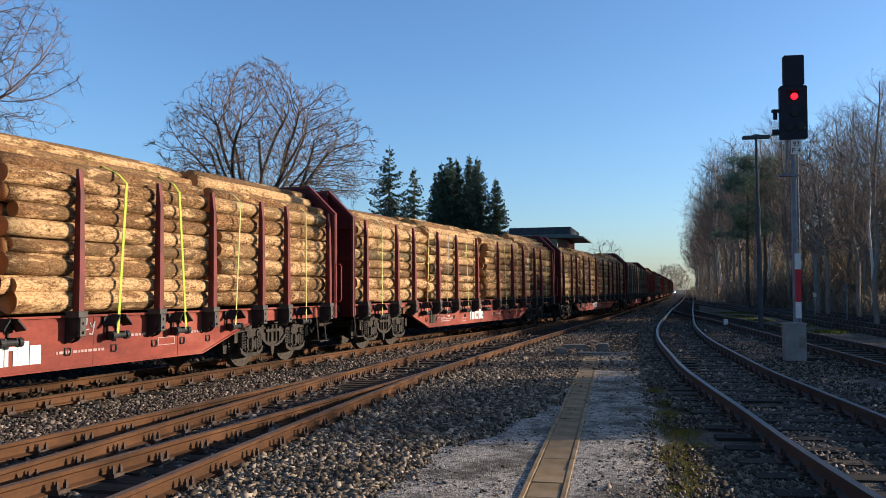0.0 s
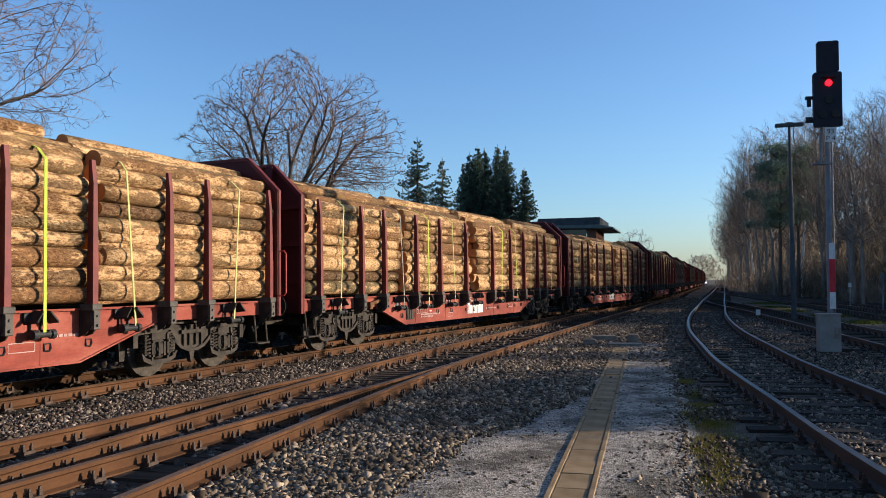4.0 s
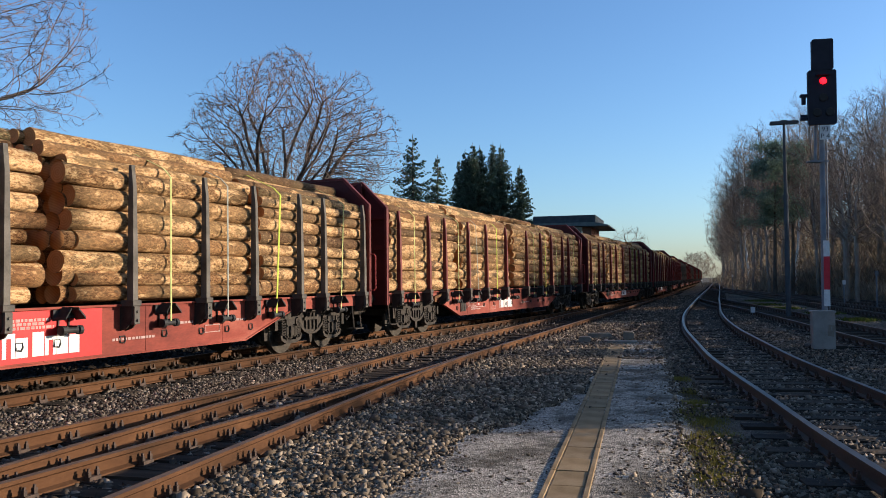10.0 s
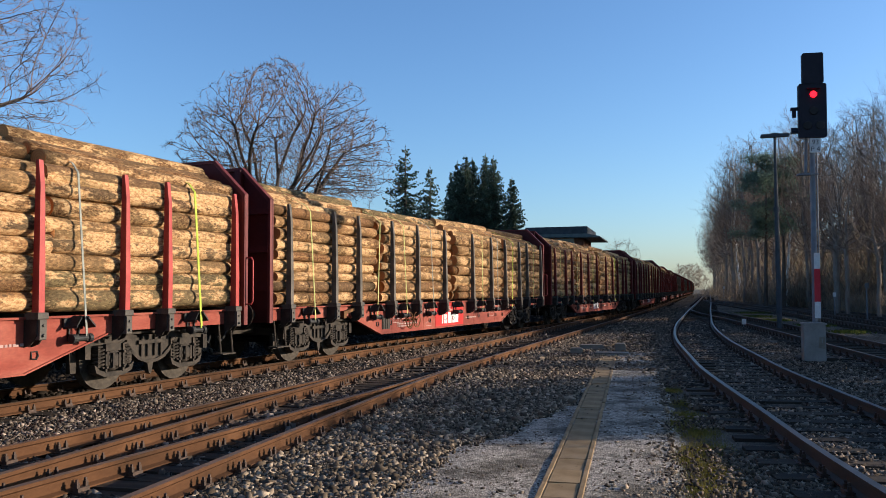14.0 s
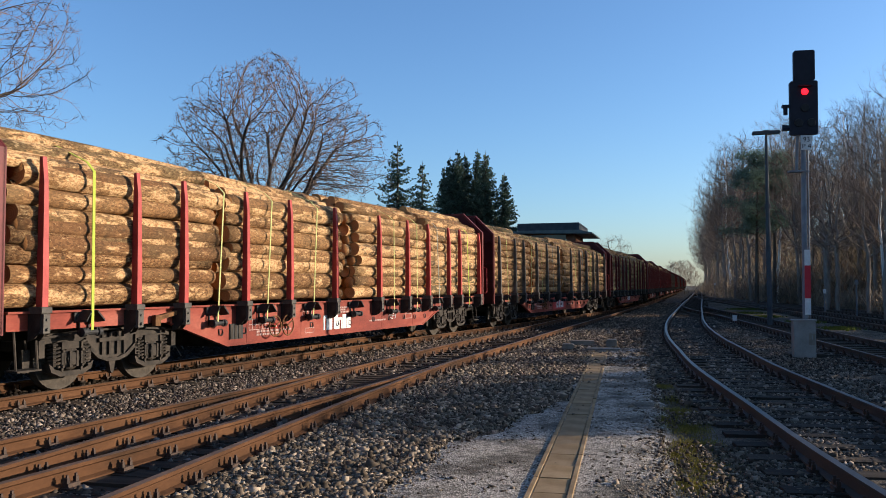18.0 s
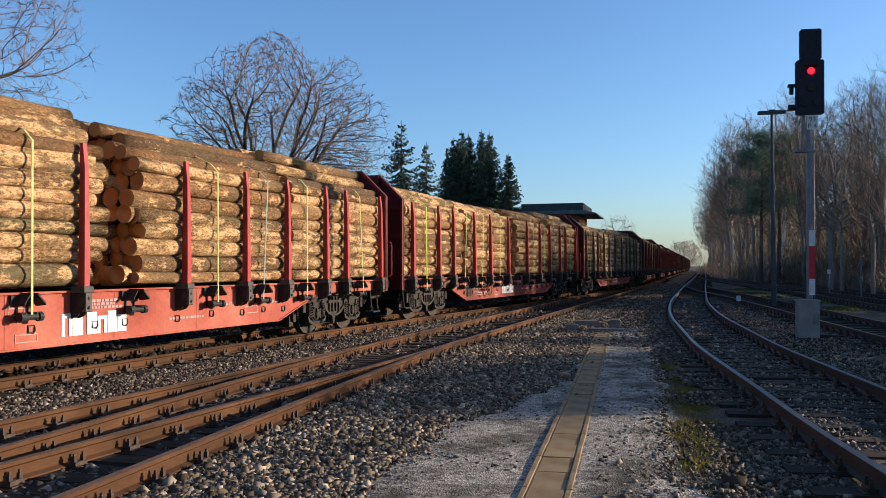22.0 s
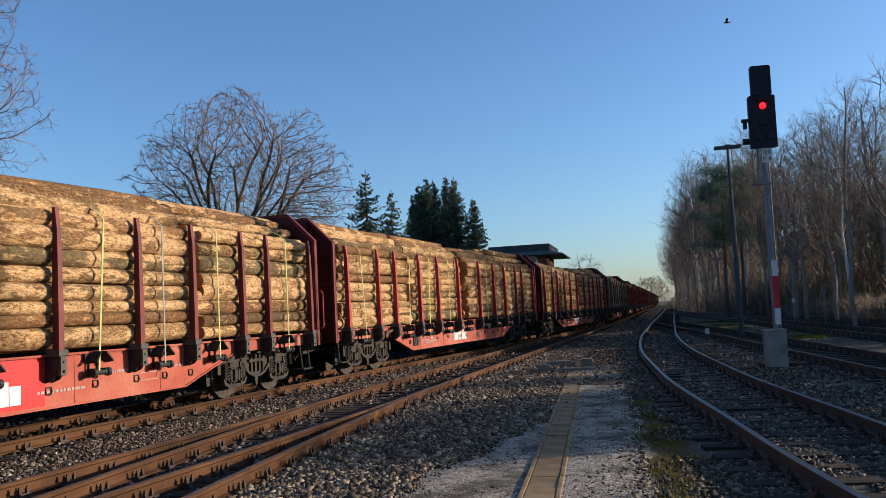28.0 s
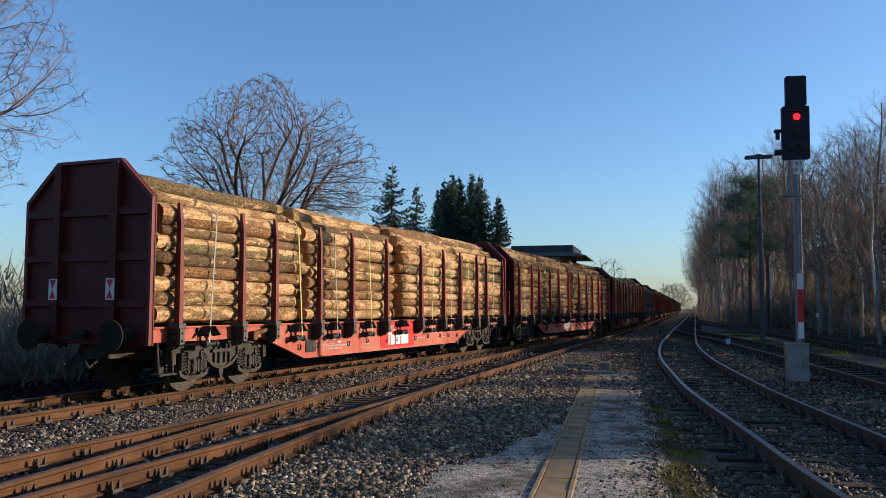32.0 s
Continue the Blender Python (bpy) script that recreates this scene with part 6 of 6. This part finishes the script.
place_tree("pine", "dark green pine with a ragged crown", pine(5, 13.6, 3.0, 0.45), ("bark_tree", "needles"), pose(7.6, 78, -0.2))
place_tree("pine", "dark green pine with a ragged crown", pine(6, 13.4, 2.6, 0.5), ("bark_tree", "needles"), pose(9.2, 79, -0.2))


def brush(name, label, mat, rows, n, h, seed, blade=0.5, full=False):
    """Leafless scrub and dead leaves: many thin leaning slips in long beds (x0, y0, x1, y1, width); full ones are dense to the top, with gaps."""
    rng = np.random.default_rng(seed)
    vs, fs = [], []
    for _ in range(n):
        x0, y0, x1, y1, w = rows[rng.integers(len(rows))]
        t = rng.uniform()
        px, py = x0 + (x1 - x0) * t + rng.normal(0, w), y0 + (y1 - y0) * t + rng.normal(0, w)
        if full:
            hh = h * (0.86 + 0.3 * noise.noise((px * 0.2, py * 0.45, 5.0)))
            z0 = rng.uniform(-0.2, hh)
            if noise.noise((z0 * 0.3, py * 0.9, 9.0)) > 0.24:
                continue
        else:
            hh = h * rng.uniform(0.15, 1.0) ** 1.5
            z0 = rng.uniform(-0.2, hh)
        a = rng.uniform(0, 6.28)
        l = blade * rng.uniform(0.4, 1.2)
        dx, dy = math.cos(a), math.sin(a)
        k = 0.035 * blade
        o = len(vs)
        vs += [(px - dy * k, py + dx * k, z0), (px + dy * k, py - dx * k, z0), (px + dx * l * 0.5, py + dy * l * 0.5, z0 + l * rng.uniform(0.4, 1.0))]
        fs.append((o, o + 1, o + 2))
    return tagged(new(name, mesh_of(name, vs, fs, mat)), label, "undergrowth", kind="stuff")


brush("undergrowth", "brown leafless undergrowth along the wood", "scrub", [(13.5, 66, 11.2, 85, 1.0), (11.5, 85, 9.5, 115, 1.2), (9.5, 115, 15, 300, 2.5), (22, 84, 14, 110, 2.0), (17, 76, 14, 90, 1.5)], 26000, 3.4, 3, 1.5)
brush("thicket", "dense brown thicket inside the wood", "scrub", [(16, 78, 14.5, 112, 1.0), (24, 84, 17, 112, 1.5), (22, 60, 25, 84, 1.5)], 20000, 8.0, 23, 1.6, True)
brush("thicket", "tall brown thicket of saplings inside the wood", "scrub", [(16.5, 54, 15.5, 78, 0.8), (20, 57, 24, 72, 1.2)], 17000, 10.0, 29, 1.6, True)
brush("far_thicket", "dense leafless growth at the far edge of the wood", "scrub", [(12, 112, 16.5, 300, 1.6)], 24000, 9.5, 41, 2.6, True)
brush("low_brush", "low brown weeds before the wood", "scrub", [(13.2, 50, 11.3, 66, 0.5), (12.5, 46, 12.0, 60, 0.6)], 9000, 1.1, 13, 0.7)
# Hedges out of view, added only to throw shade on the yard and wagons.
brush("hedge", "tall unseen hedge added to shade the yard", "scrub", [(18, 16.9, 18.3, 23, 0.5)], 15000, 4.7, 6, 1.2, True)
brush("hedge", "thin unseen hedge added to shade the yard", "scrub", [(18.3, 23, 18.0, 38, 0.6)], 8000, 4.2, 26, 1.2, True)
brush("hedge", "high unseen hedge added to shade the far wagons", "scrub", [(18, 39, 18, 50, 0.6)], 16000, 6.6, 16, 1.2, True)
brush("trackside_scrub", "dark brambles and scrub behind the loaded track", "scrub", [(-15.6, -8, -13.6, 12, 0.7), (-13.6, 12, -9.4, 55, 0.6), (-17.0, -8, -11.0, 55, 0.8)], 30000, 1.9, 8, 0.8)
brush("bank_thicket", "dense dark thicket on the bank behind the loaded track", "scrub", [(-24, -6, -19, 24, 1.5), (-19, 24, -17, 40, 1.2)], 16000, 3.0, 19, 0.9, True)
brush("far_scrub", "leafless scrub behind the tracks", "scrub", [(-36, 30, -34, 70, 1.5), (-33, 70, -20, 130, 2.0), (-15, 150, -4, 230, 2.0)], 12000, 3.0, 4, 1.2)
place_tree("far_tree", "round leafless tree where the tracks meet the sky", grown_tree(31, 900, (6.2, 6.5, 5.6), 1.5, 0.5, 0.25, 0.04, 4, 1.2, 0.0, -0.9), ("bark_tree", "twig_grey"), pose(5.0, 335, -0.2))
place_tree("far_tree", "round leafless tree where the tracks meet the sky", grown_tree(33, 420, (5.0, 5.5, 4.4), 1.5, 0.5, 0.2, 0.02, 3, 0.8, 0.0, -0.7), ("bark_tree", "twig_grey"), pose(-2.0, 345, -0.2))


# ---------------------------------------------------------------- signal box
def build_tower():
    w = empty("signal_box", "brick signal box with flat dark roof and deep eaves", "building", m=pose(-14.0, 80, GROUND_Z + 0.1))
    W, D, H = 5.4, 8.0, 6.4
    part("wall", Shape().box(0, W, 0.3, D, 0, 5.0).mesh("wall", "brick"), w, "brown brick wall")
    part("upper_wall", Shape().box(0.1, W - 0.1, 0.4, D - 0.1, 5.0, 5.5).mesh("upper_wall", "brick"), w)
    for i in range(9):
        y = 0.4 + (D - 1.0) * i / 8
        part("pier", Shape().box(W - 0.35, W - 0.1, y, y + 0.45, 5.5, 6.75).mesh("pier", "brick"), w)
        if i < 8:
            q = part("window", Shape().box(W - 0.26, W - 0.22, y + 0.45, y + (D - 1.0) / 8, 5.5, 6.75).mesh("window", "glass"), w)
            part("window_frame", Shape().box(W - 0.28, W - 0.2, y + 1.05, y + 1.11, 5.5, 6.75).mesh("window_frame", "white"), q)
    part("window", Shape().box(1.0, W - 1.05, 0.42, 0.46, 5.5, 6.6).mesh("window", "glass"), w)
    part("front_wall", Shape().box(0.1, 0.95, 0.4, 0.6, 5.5, 6.75).box(W - 1.0, W - 0.35, 0.4, 0.6, 5.5, 6.75).box(0.95, W - 1.0, 0.4, 0.6, 6.6, 6.75).mesh("front_wall", "brick"), w)
    part("back_wall", Shape().box(0.1, 0.4, 0.6, D - 0.3, 5.5, 6.75).mesh("back_wall", "brick"), w)
    part("eave", Shape().prism([(-0.9, 6.75), (W + 1.6, 6.6), (W + 1.6, 6.72), (W + 0.2, 7.0), (-0.9, 7.0)], -0.6, D + 0.8).mesh("eave", "fascia"), w)
    part("roof", Shape().box(-0.3, W + 0.35, -0.4, D + 0.4, 7.0, 7.72, bevel=0.02).mesh("roof", "roof_dark"), w)


build_tower()


def build_posts():
    for x, y, h, c in ((4.7, 90, 1.9, "white"), (8.8, 52, 1.4, "white"), (9.4, 46.5, 1.9, "box_grey"), (2.75, 37.5, 0.35, "white")):
        p = empty("line_post", "small trackside post with a plate", "post", m=pose(x, y, GROUND_Z))
        part("post", Shape().rod((0, 0, 0), (0, 0, h), 0.04, n=8).mesh("post", "galvanised"), p)
        part("plate", Shape().box(-0.09, 0.09, -0.05, -0.04, h - 0.22 if h > 1 else 0.14, h + 0.03).mesh("plate", c), p)


build_posts()


def build_dwarf_signal():
    w = empty("dwarf_signal", "low black ground signal with a yellow board at the sidings", "railway signal", m=pose(12.3, 52.6, GROUND_Z, 0, 0, 8))
    part("post", Shape().rod((0, 0, 0), (0, 0, 0.45), 0.05, n=8).box(-0.12, 0.12, -0.12, 0.12, 0.0, 0.05).mesh("post", "galvanised"), w)
    case = part("case", Shape().box(-0.24, 0.24, -0.1, 0.1, 0.4, 0.95, bevel=0.04).mesh("case", "signal_black"), w)
    for x in (-0.1, 0.1):
        part("lamp", Shape().turned([(-0.13, 0.05), (-0.1, 0.06)], 12, "y", (x, 0, 0.75)).mesh("lamp", "black"), case)
    part("board", Shape().box(-0.62, -0.3, -0.03, -0.01, 0.3, 0.62).rod((-0.46, 0, 0), (-0.46, 0, 0.4), 0.025, n=6).box(-0.5, 0.04, 0.0, 0.03, 0.1, 0.14).mesh("board", "yellow"), w, "yellow board")


build_dwarf_signal()


def build_car():
    w = empty("car", "distant pale car with lit headlamps on a crossing road", "car", m=pose(4.6, 300, GROUND_Z))
    part("body", Shape().plate([(-2, 0.3), (2, 0.3), (2, 0.8), (1.1, 0.95), (0.6, 1.45), (-1.2, 1.45), (-1.8, 0.95), (-2, 0.85)], -0.85, 0.85).mesh("body", "white"), w)
    for x in (-0.6, 0.6):
        part("headlight", Shape().box(x - 0.15, x + 0.15, -2.04, -2.0, 0.6, 0.8).mesh("headlight", "car_lamp"), w)
    for x in (-0.8, 0.8):
        for y in (-1.2, 1.2):
            part("wheel", Shape().turned([(-0.1, 0.3), (0.1, 0.3)], 12, "x", (x, y, 0.3)).mesh("wheel", "black"), w)


build_car()


def build_bird():
    b = empty("bird", "dark bird in flight with beating wings", "bird", m=pose(95, 80, 8, 0, 0, 90))
    body = Shape().turned([(-0.16, 0.012), (-0.1, 0.035), (0.0, 0.055), (0.08, 0.045), (0.13, 0.03), (0.16, 0.03), (0.185, 0.008)], 10, "y")
    body.plate([(-0.28, 0.0), (-0.12, -0.01), (-0.12, 0.02)], -0.05, 0.05)
    part("body", body.mesh("body", "black"), b)
    wings = []
    for side in (-1, 1):
        q = Shape().prism([(0, -0.006), (side * 0.16, -0.008), (side * 0.33, -0.002), (side * 0.33, 0.002), (side * 0.16, 0.01), (0, 0.012)], -0.07, 0.07)
        wings.append((side, part("wing", q.mesh("wing", "black"), b, m=pose(side * 0.03, 0, 0.02))))
    return b, wings


BIRD = build_bird()

motions()
